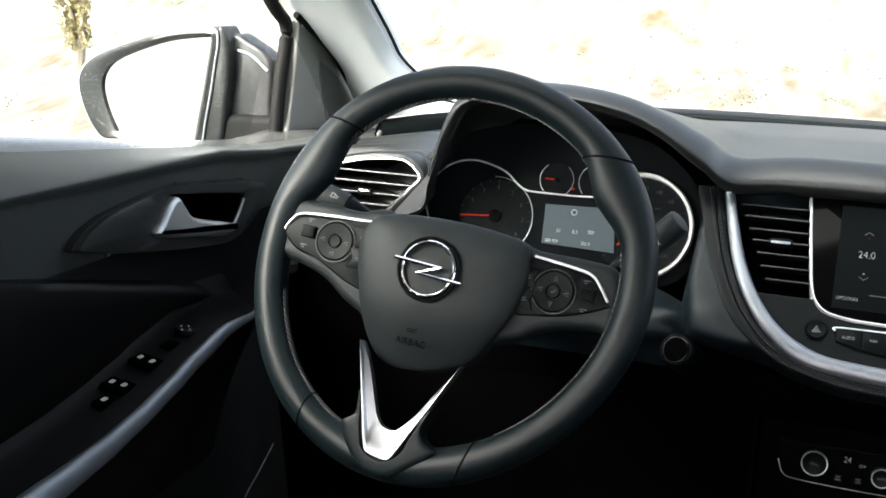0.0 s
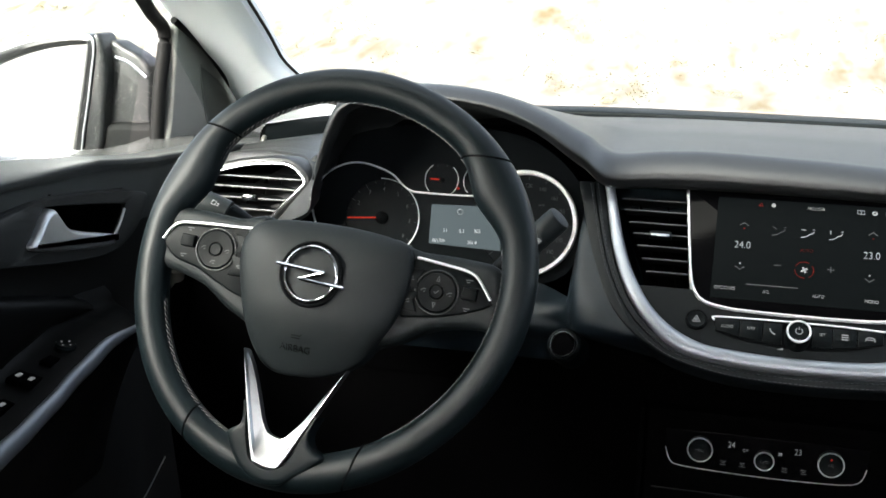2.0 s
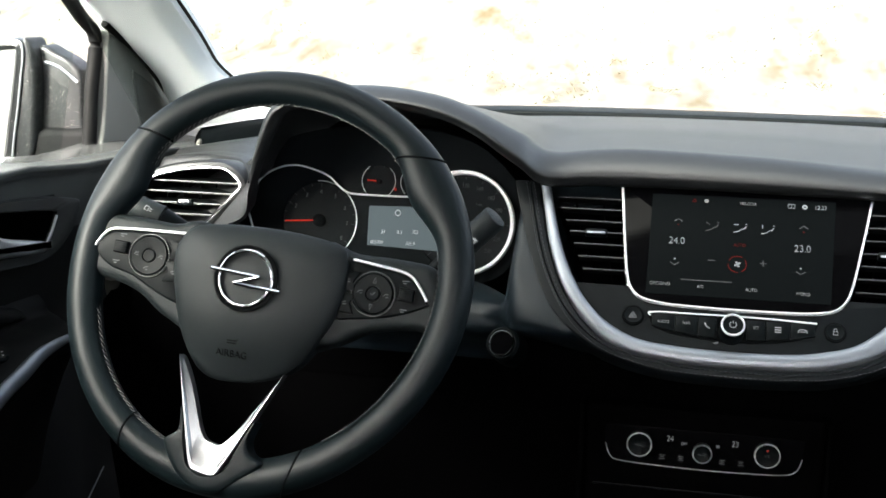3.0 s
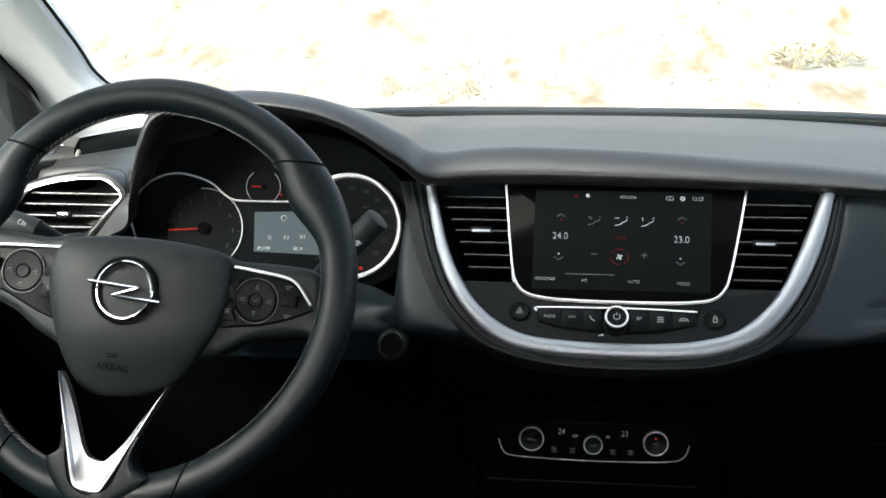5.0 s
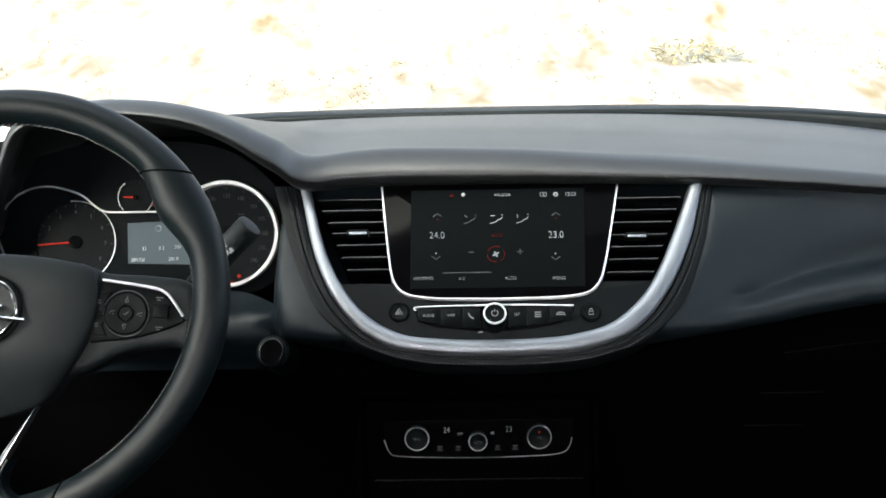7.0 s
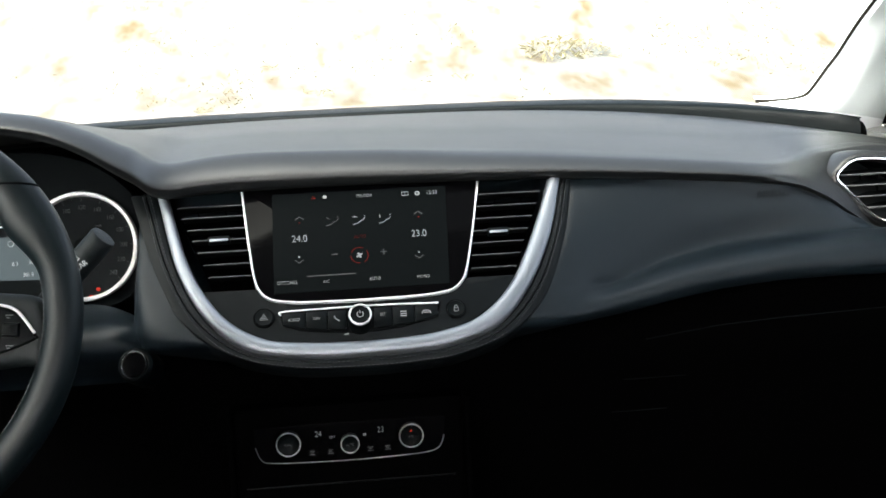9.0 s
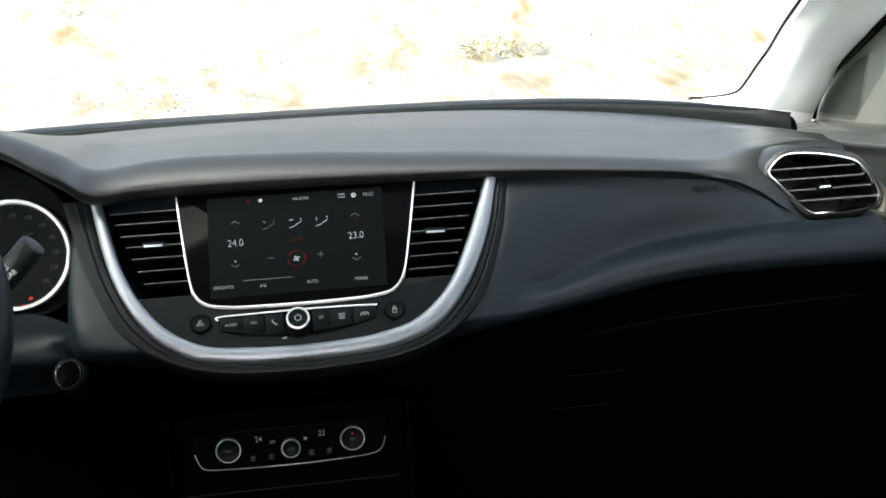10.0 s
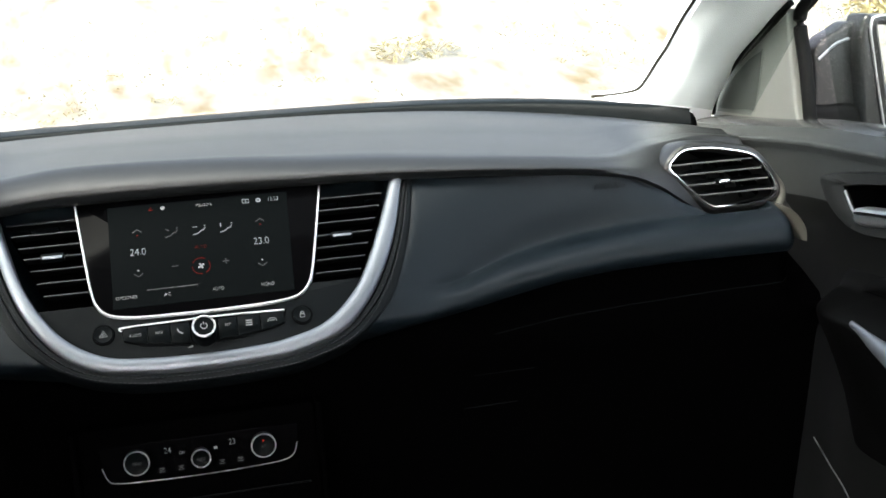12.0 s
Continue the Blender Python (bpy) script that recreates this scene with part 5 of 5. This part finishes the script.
put_wheel("silver_spoke", band(v_out, v_in, [(0.0, 0.0120), (0.0, 0.0205), (0.08, 0.0232), (0.24, 0.0230), (0.40, 0.0208), (1.0, 0.0186), (1.0, 0.0100)], 0), SPOKEMETAL, wheel, "satin silver V-shaped spoke", 30)
y_in = curve([(-0.0318, -0.1180), (-0.0268, -0.1360), (-0.0215, -0.1530), (-0.0180, -0.1625), (-0.0050, -0.1685), (0.0090, -0.1640), (0.0150, -0.1530), (0.0222, -0.1370), (0.0300, -0.1195)], 90)
y_out = curve([(-0.0345, -0.1180), (-0.0330, -0.1370), (-0.0436, -0.1466), (-0.0360, -0.1617), (-0.0227, -0.1751), (-0.0076, -0.1820), (0.0102, -0.1804), (0.0272, -0.1676), (0.0434, -0.1523), (0.0320, -0.1450), (0.0280, -0.1350), (0.0326, -0.1195)], 90)
put_wheel("lower_yoke", band(y_in, y_out, [(0.0, 0.0060), (0.0, 0.0180), (0.12, 0.0222), (0.6, 0.0225), (0.86, 0.0215), (0.94, 0.0205), (1.0, 0.0170), (1.0, 0.0040)], 0), LEATHER, wheel, "black leather yoke", 50)

# column shroud and stalks
column = thing("steering_column", "black steering column shroud behind the wheel", "steering column")
part("shroud", moved(lathe([(0.050, -0.19), (0.052, -0.10), (0.046, -0.045), (0.040, -0.030), (0.0001, -0.028)], 40), WHEEL), LOW, column)


def stalk(name, label, a, b, c, mark, side):
    s = thing(name, label, "stalk", "column stalks")
    a, b, c = (np.array(q) for q in (a, b, c))
    part("arm", tube(curve([a, lerp(a, b, 0.5), b], 10), [0.0065, 0.0066, 0.0068, 0.007, 0.0074, 0.008, 0.0086, 0.0092, 0.0098, 0.0102], 18), HARD, s)
    d = (c - b) / np.linalg.norm(c - b)
    part("tip", tube([b, b + d * 0.001, b + (c - b) * 0.5, c - d * 0.003, c - d * 0.001, c], [0.0102, 0.0112, 0.0116, 0.0116, 0.0108, 0.008], 20), HUBSKIN, s)
    m = look(tuple(lerp(b, c, mark) + np.array([0.0, -0.0107, 0.0075])), tuple(lerp(b, c, mark) + np.array([0.0, -1.0, 0.65]))) @ Matrix.Rotation(radians(180), 4, "Y") @ Matrix.Rotation(radians(side), 4, "Z")
    return s, m


ws, m = stalk("wiper_stalk", "black wiper stalk with white print, pointing out of the column", (-0.300, -0.050, 0.968), (-0.248, -0.062, 1.020), (-0.2125, -0.064, 1.056), 0.45, 32)
axis = Vector((0.0355, -0.002, 0.036)).normalized()
face = Vector((0.183, -0.955, 0.239))
face = (face - axis * face.dot(axis)).normalized()
spot = Vector((-0.2335, -0.0630, 1.0345)) + face * 0.0120
m = Matrix((axis, face.cross(axis), face)).transposed().to_4x4()
m.translation = spot
m = m @ Matrix.Rotation(radians(-10), 4, "Z")
# Stalk print glows like the display figures, though no lamp lies behind.
words("REAR", 0.0066, 0, -0.002, 0.0002, BRIGHT, ws, m, 0.9)
icon("wiper_symbol", [[(-0.004, 0.0035), (0.004, 0.0035), (0.003, 0.0070), (-0.003, 0.0070), (-0.004, 0.0035)]], 0.0008, BRIGHT, ws, m, -0.0004)
ls, m = stalk("indicator_stalk", "black indicator stalk with white print, pointing out of the column", (-0.46, -0.060, 0.998), (-0.528, -0.062, 1.036), (-0.560, -0.064, 1.048), 0.3, -24)
icon("lamp_symbol", [[(-0.003, 0.002), (0.001, 0.002), (0.001, -0.002), (-0.003, -0.002), (-0.003, 0.002)], [(0.002, 0.001), (0.005, 0.001)], [(0.002, -0.001), (0.005, -0.001)]], 0.0008, WHITE, ls, m, 0.0)


# ---- doors ----
# Handle panel: the door skin again, its shade put into a darker colour.
PANELSKIN = material("handle panel skin darkened as shade", (0.0165, 0.0178, 0.0175), 0.5, grain=0.25, grain_size=1500, spec=0.25)
# Lower door: shaded copy of the door skin, not another plastic.
LOWSKIN = material("door skin darkened as shade", (0.0060, 0.0065, 0.0064), 0.55, grain=0.25, grain_size=1500, spec=0.2)

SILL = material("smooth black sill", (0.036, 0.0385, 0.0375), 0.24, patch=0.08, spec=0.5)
# Arm rest black lowered further to carry the shade low in the door.
ARMSKIN = material("arm rest black darkened as shade", (0.0013, 0.0014, 0.0014), 0.5, grain=0.25, grain_size=1500, spec=0.15)


def door(side):
    """A front door's inner side: sill, upper skin, handle recess, arm rest, trim bar and pocket."""
    def S(shape):
        return mirrored(shape) if side < 0 else shape

    d = thing("front_door", "black front door with silver pull handle and brushed trim bar", "door", "front doors")
    ys = list(np.linspace(-0.95, -0.30, 14)) + list(np.linspace(-0.29, 0.20, 110)) + list(np.linspace(0.21, 0.405, 16)) + [0.412, 0.413]

    def belt(y):
        if y > 0.055:
            return float(np.interp(y, [0.055, 0.128, 0.19, 0.25, 0.32, 0.42], [1.061, 1.0595 if side > 0 else 1.052, 1.056 if side > 0 else 1.050, 1.051, 1.045, 1.037]))
        return 1.061 + 0.144 * (0.055 - y)

    def crease(y):
        return 1.0595 - 0.037 * y - (0.016 if side > 0 else 0.0)

    panel = curve([(-0.238, 1.012), (-0.215, 1.026), (-0.177, 1.035), (-0.093, 1.041), (0.003, 1.032), (0.090, 1.017), (0.110, 1.005), (0.082, 0.976), (0.031, 0.961), (-0.055, 0.970), (-0.179, 0.994), (-0.229, 1.006)], 120, True)
    mid_yz = np.array([-0.030, 1.003])

    def reach(line, k):
        """The outline's place in the k-th of 120 directions from the middle."""
        t = 2 * math.pi * k / 120
        a = [math.atan2(3 * (q[1] - mid_yz[1]), q[0] - mid_yz[0]) for q in line]
        i = min(range(len(line)), key=lambda n: abs((a[n] - t + math.pi) % (2 * math.pi) - math.pi))
        return np.array(line[i])

    def inside(y, z):
        t = math.atan2(3 * (z - mid_yz[1]), y - mid_yz[0])
        q = reach(panel, round(t / (2 * math.pi) * 120) % 120) - mid_yz
        return math.hypot(y - mid_yz[0], 3 * (z - mid_yz[1])) < 0.80 * math.hypot(q[0], 3 * q[1])

    ahead, up = (0.013, -0.005) if side > 0 else (0.0, 0.0)
    rows = []
    for y in ys:
        zb, zc = belt(y), crease(y)
        zc = min(zc, zb - 0.008)
        front = ease(0.16, 0.46, y)
        pts = [(0.800, y, zb - 0.010), (0.772, y, zb + 0.002), (0.750, y, zb + 0.001), (0.724, y, lerp(zb, zc, 0.45)), (0.7075, y, zc + 0.005), (0.706, y, zc), (0.7095, y, zc - 0.005), (0.716, y, zc - 0.018), (0.728, y, lerp(zc, 0.90, 0.55)), (0.730, y, 0.915), (0.735, y, 0.86), (0.742, y, 0.70), (0.745, y, 0.42), (0.76, y, 0.30)]
        row = curve(pts, 84)
        for q in row:
            if q[0] < 0.77:
                q[0] -= 0.054 * ease(0.13, 0.33, y)
            q[0] += 0.012 if y > 0.4115 else 0.0
            q[0] = 0.795 if y > 0.4125 else q[0]
            if -0.24 < y < 0.15 and 0.93 < q[2] < 1.045 and inside(y - ahead, q[2] - up):
                q[0] = 0.790
        rows.append(row)
    part("sill", S(sheet([row[:17] for row in rows])), SILL, d, "smooth black sill under the window", 60)
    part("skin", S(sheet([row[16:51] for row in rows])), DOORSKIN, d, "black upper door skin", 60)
    # One skin split in two: this lower part takes the shaded copy.
    part("lower_skin", S(sheet([row[50:] for row in rows])), LOWSKIN, d, "lower door skin, darkened as shade", 60)

    # raised panel round the handle
    P = Matrix(((0, 0, -1, 0.7088), (1, 0, 0, ahead), (0, 1, 0, up), (0, 0, 0, 1)))

    def on(shape):
        return S(moved(shape, P))

    hole = curve([(-0.122, 1.001), (-0.114, 1.010), (-0.096, 1.029), (-0.083, 1.033), (0.000, 1.019), (0.048, 1.010), (0.060, 1.004), (0.044, 0.984), (0.029, 0.975), (0.019, 0.971), (-0.054, 0.984), (-0.112, 0.996)], 120, True)
    ring_rows = []
    for k in range(120):
        a, b = reach(panel, k), reach(hole, k)
        ring_rows.append([(*a, -0.012), (*a, -0.0035), (*lerp(a, b, 0.03), -0.0035), (*lerp(a, b, 0.05), 0.0015), (*lerp(a, b, 0.12), 0.0028), (*lerp(a, b, 0.9), 0.0025), (*b, 0.0005), (*b, -0.004)])
    part("handle_panel", on(sheet(ring_rows, True, False)), PANELSKIN, d, "black panel with a recess", 50)
    # Wall split off the panel so that the recess shade can be coloured in.
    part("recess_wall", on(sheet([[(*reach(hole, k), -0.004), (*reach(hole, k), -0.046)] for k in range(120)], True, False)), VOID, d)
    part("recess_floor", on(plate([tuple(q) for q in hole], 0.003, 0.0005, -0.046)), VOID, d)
    grip = [(-0.123, 1.002), (-0.114, 1.010), (-0.096, 1.028), (-0.083, 1.031), (-0.072, 1.020), (-0.059, 1.007), (-0.037, 0.999), (0.028, 0.981), (0.027, 0.975), (0.013, 0.971), (-0.054, 0.983), (-0.110, 0.995)]
    if side > 0:
        grip[7:10] = [(0.022, 0.991), (0.030, 0.984), (0.020, 0.972)]
    part("pull_handle", on(plate([tuple(q) for q in curve(grip, 60, True)], 0.014, 0.006, -0.004, 4)), SATIN, d, "satin silver pull handle", 50)
    part("recess_edge", on(sweep(curve([(0.0320, 0.977), (0.0450, 0.988), (0.0570, 1.003)], 12), oval(0.0036, 0.003, 0.0))), SATIN, d, "silver edge")

    # arm rest: swells out of the skin, with the switch panel on top
    def bar_line(y):
        """The trim bar's place along the arm rest's inner upper edge."""
        return table(-y, [(-0.13, 0.876), (-0.06, 0.894), (0.02, 0.9010), (0.05, 0.9030), (0.08, 0.9030), (0.136, 0.891), (0.186, 0.877), (0.240, 0.865), (0.29, 0.857), (0.35, 0.852), (0.50, 0.84), (0.95, 0.83)])

    fwd, drop = (0.045, 0.016) if side > 0 else (0.0, 0.0)

    def nose(y):
        """Full along the arm, rounding off to nothing at its front end."""
        return math.sqrt(max(0.0, 1 - max(0.0, (y + 0.045) / 0.090) ** 2))

    rows = []
    for y in list(np.linspace(-0.95, -0.05, 44)) + list(np.linspace(-0.04, 0.045, 22)):
        o, z = 0.064 * nose(y), bar_line(y)
        hi = z + 0.010 + 0.010 * ease(-0.05, -0.3, y)
        pts = [(0.730, y, hi + 0.012), (0.722, y, hi + 0.004), (0.718 - o * 0.1, y, lerp(z, hi, 0.45)), (0.714 - o * 0.45, y, z), (0.722 - o, y, z - 0.006), (0.718 - o, y, z - 0.018), (0.724 - o * 0.75, y, z - 0.06), (0.735 - o * 0.3, y, z - 0.14), (0.748, y, z - 0.22)]
        rows.append([q + np.array([0, fwd, -drop]) for q in curve(pts, 26)])
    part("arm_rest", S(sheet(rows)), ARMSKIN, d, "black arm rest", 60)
    line = [(0.7155 - 0.064 * nose(y), y + fwd, bar_line(y) - 0.004 - drop) for y in np.linspace(-0.012 if side < 0 else -0.082, -0.80, 60)]
    radius = [0.0030 + 0.0036 * ease(0, 8, k) + 0.0045 * ease(10, 34, k) + (0.0030 * ease(0, 5, k) if side > 0 else 0.0) for k in range(60)]
    part("trim_bar", S(tube(line, radius, 14, 1.25)), STEEL, d, "brushed blue-grey trim bar", 60)
    fold = curve([(-0.60, 1.070), (-0.317, 1.000), (-0.165, 0.960), (-0.072, 0.935), (-0.014, 0.917), (0.015, 0.905), (0.028, 0.894)], 44)
    rows = []
    for y, top in fold:
        z, k = bar_line(y), nose(y + 0.012)
        rows.append([(0.745, y, top + 0.004), (0.745 - 0.026 * k, y, top + 0.002), (0.742 - 0.034 * k, y, top - 0.007), (0.740 - 0.030 * k, y, lerp(top, z, 0.6)), (0.740 - 0.020 * k, y, z + 0.004), (0.745, y, z - 0.004)])
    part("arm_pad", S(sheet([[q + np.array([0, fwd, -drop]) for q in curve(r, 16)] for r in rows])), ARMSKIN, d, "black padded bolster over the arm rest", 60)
    if side < 0:
        T = Matrix.Rotation(radians(-14), 4, "Y")
        for x, y, z in ((0.6990, -0.1632, 0.8862), (0.6860, -0.1632, 0.8838), (0.7003, -0.2071, 0.8764), (0.6885, -0.2055, 0.8743), (0.6924, -0.2306, 0.8687)):
            at = Matrix.Translation((x, y, z - 0.002)) @ T
            sw = part("window_switch", mirrored(moved(box(0.012, 0.022, 0.006, 0, 0, 0, 0.002), at)), LOW, d)
            part("switch_mark", mirrored(moved(plate(rounded(0.0042, 0.0075, 0.001, 3), 0.0006, 0.0002, 0.0060), at)), WHITE, sw)
        at = Matrix.Translation((0.6872, -0.1021, 0.8965)) @ T
        ctl = part("mirror_control", mirrored(moved(lathe([(0.011, -0.004), (0.011, 0.004), (0.009, 0.006), (0.0001, 0.0055)], 30), at)), HARD, d)
        for dx, dy in ((0.005, 0), (-0.005, 0), (0, 0.006), (0, -0.006)):
            part("control_mark", mirrored(moved(plate(rounded(0.0016, 0.0022, 0.0005, 2, dx, dy), 0.0005, 0.0001, 0.0060), at)), WHITE, ctl)
        at = Matrix.Translation((0.6872, -0.1288, 0.8905)) @ T
        part("window_switch", mirrored(moved(box(0.012, 0.018, 0.005, 0, 0, 0, 0.002), at)), LOW, d)
    # sill strip down by the seat
    part("pocket_edge", S(tube(curve([(0.685, 0.082, 0.702), (0.685, 0.045, 0.681), (0.685, 0.008, 0.660), (0.680, -0.07, 0.60)], 16), 0.0009, 6)), SATIN, d)
    # window frame post and sail panel
    sail = thing("sail_panel", "grey triangular panel with a small speaker grille", "trim panel", "sail panels")
    tri = curve([(0.232, 1.030), (0.240, 1.075), (0.250, 1.115), (0.264, 1.182), (0.272, 1.183), (0.324, 1.162), (0.398, 1.114), (0.440, 1.072), (0.470, 1.034), (0.330, 1.026)], 70, True)
    Q = Matrix(((0, 0, -1, 0.748), (1, 0, 0, 0), (0, 1, 0, 0), (0, 0, 0, 1)))
    part("cover", S(moved(plate([tuple(q) for q in tri], 0.012, 0.004, -0.006, 3), Q)), SAIL, sail)
    g = [(0.3205, 1.1267), (0.3281, 1.1320), (0.3656, 1.1147), (0.4132, 1.0819), (0.4380, 1.0520), (0.4294, 1.0473), (0.3561, 1.0530), (0.3364, 1.0600)]
    gl = [tuple(q) for q in curve(g, 60, True)]
    grille = part("speaker_grille", S(moved(plate(gl, 0.0016, 0.0006, 0.0058), Q)), DOORSKIN, sail, "fine black speaker mesh")
    part("grille_rim", S(moved(sweep(gl, oval(0.0020, 0.0020, 0.0058), True), Q)), SAIL, sail)
    dots = []

    def within(y, z):
        """Whether a place lies well inside the grille's outline."""
        odd = False
        for (ay, az), (by, bz) in zip(gl, gl[1:] + gl[:1]):
            if (az > z) != (bz > z) and y < (by - ay) * (z - az) / (bz - az) + ay:
                odd = not odd
        return odd and min(math.hypot(y - q[0], z - q[1]) for q in gl) > 0.004

    for i in range(60):
        for j in range(40):
            y, z = 0.310 + i * 0.0030 + (j % 2) * 0.0015, 1.040 + j * 0.0026
            if within(y, z):
                dots.append(([(y - 0.0010, z, 0.0078), (y, z - 0.0010, 0.0078), (y + 0.0010, z, 0.0078), (y, z + 0.0010, 0.0078)], [(0, 1, 2, 3)]))
    mesh_dots = part("mesh_holes", S(moved(joined(*dots), Q)), SAIL, grille)
    mesh_dots["kind"] = "stuff"
    part("window_post", S(tube(curve([(0.757, 0.223, 1.020), (0.757, 0.229, 1.060), (0.757, 0.241, 1.118), (0.757, 0.257, 1.178), (0.756, 0.225, 1.205), (0.745, 0.12, 1.27), (0.70, -0.25, 1.46)], 40), 0.0085, 12)), RUBBER, d, "black rubber window seal")
    part("inner_seal", S(tube(curve([(0.740, 0.250, 1.196), (0.737, 0.325, 1.158), (0.733, 0.390, 1.108), (0.731, 0.430, 1.066), (0.731, 0.440, 1.040)], 24), 0.0045, 8)), RUBBER, d)
    # door glass
    pane = [[(0.776 - 0.10 * k, y - 0.02 * k, lerp(belt(y) - 0.01, 1.46, k)) for k in np.linspace(0, 1, 6)] for y in np.linspace(-0.72, 0.19, 10)]
    gl = part("window_pane", S(shell(pane, (0.003, 0, 0))), WINDSCREEN, d)
    gl.visible_shadow = False
    return d


door(-1), door(1)


# ---- door mirrors ----
def door_mirror(side):
    m = thing("door_mirror", "dusty black door mirror with a bright glass outside the window", "mirror", "door mirrors")
    M = Matrix(((1, 0, 0, 0), (0, 0, -1, 0.245), (0, 1, 0, 0), (0, 0, 0, 1)))
    turn = Matrix.Translation((0.95, 0.245, 1.10)) @ Matrix.Rotation(radians(3), 4, "Z") @ Matrix.Translation((-0.95, -0.245, -1.10))

    def put(name, shape, mat, parent, label="", angle=50):
        shape = moved(moved(shape, M), turn)
        return part(name, mirrored(shape) if side < 0 else shape, mat, parent, label, angle=angle)

    glass_line = curve([(0.856, 1.158), (0.862, 1.163), (0.918, 1.155), (0.979, 1.136), (1.016, 1.117), (1.030, 1.092), (1.025, 1.062), (1.012, 1.034), (1.002, 1.028), (0.948, 1.024), (0.890, 1.025), (0.884, 1.030), (0.877, 1.060), (0.869, 1.095), (0.862, 1.128)], 90, True)
    outer = curve([(0.846, 1.162), (0.858, 1.173), (0.918, 1.167), (0.983, 1.149), (1.041, 1.126), (1.065, 1.098), (1.060, 1.062), (1.042, 1.030), (1.020, 1.018), (0.948, 1.012), (0.882, 1.013), (0.874, 1.020), (0.867, 1.055), (0.859, 1.090), (0.852, 1.126)], 90, True)
    mid = sum(outer) / len(outer)
    rows = []
    for g, o in zip(glass_line, outer):
        rows.append([(*g, -0.012), (*g, -0.002), (*lerp(g, o, 0.5), 0.002), (*o, 0.000), (*(o + (o - mid) * 0.03), -0.012), (*(o + (o - mid) * 0.02), -0.045), (*lerp(o, mid, 0.18), -0.085), (*lerp(o, mid, 0.55), -0.115), (*lerp(o, mid, 0.98), -0.125)])
    put("housing", sheet(rows, True, False), PAINT, m, "dusty black housing")
    put("mirror_glass", plate([tuple(q) for q in glass_line], 0.004, 0.0008, -0.010), MIRROR, m, "bright mirror glass", 8)
    put("edge_strip", sweep(outer, oval(0.0050, 0.004, -0.004), True), SATIN, m, "thin pale edge")
    # inner shell towards the door, with its step
    side_line = [(0.850, 1.173), (0.836, 1.170), (0.832, 1.130), (0.838, 1.080), (0.846, 1.030), (0.880, 1.012), (0.872, 1.060), (0.858, 1.125)]
    put("inner_shell", plate([tuple(q) for q in curve(side_line, 50, True)], 0.034, 0.006, -0.038, 3), PAINT, m)
    cover = [(0.838, 1.164), (0.812, 1.158), (0.790, 1.146), (0.779, 1.128), (0.782, 1.080), (0.784, 1.020), (0.848, 1.020), (0.838, 1.100)]
    put("inner_cover", plate([tuple(q) for q in curve(cover, 50, True)], 0.030, 0.006, -0.052, 3), PAINT, m, "black inner cover")
    put("cover_strip", sweep(curve([(0.828, 1.147), (0.808, 1.141), (0.785, 1.124)], 14), oval(0.0042, 0.003, -0.0225)), STEEL, m, "pale curved strip")
    put("foot", plate([tuple(q) for q in curve([(0.770, 1.010), (0.770, 1.062), (0.800, 1.066), (0.842, 1.060), (0.850, 1.010)], 30, True)], 0.060, 0.010, -0.070, 3), RUBBER, m)
    return m


door_mirror(-1), door_mirror(1)
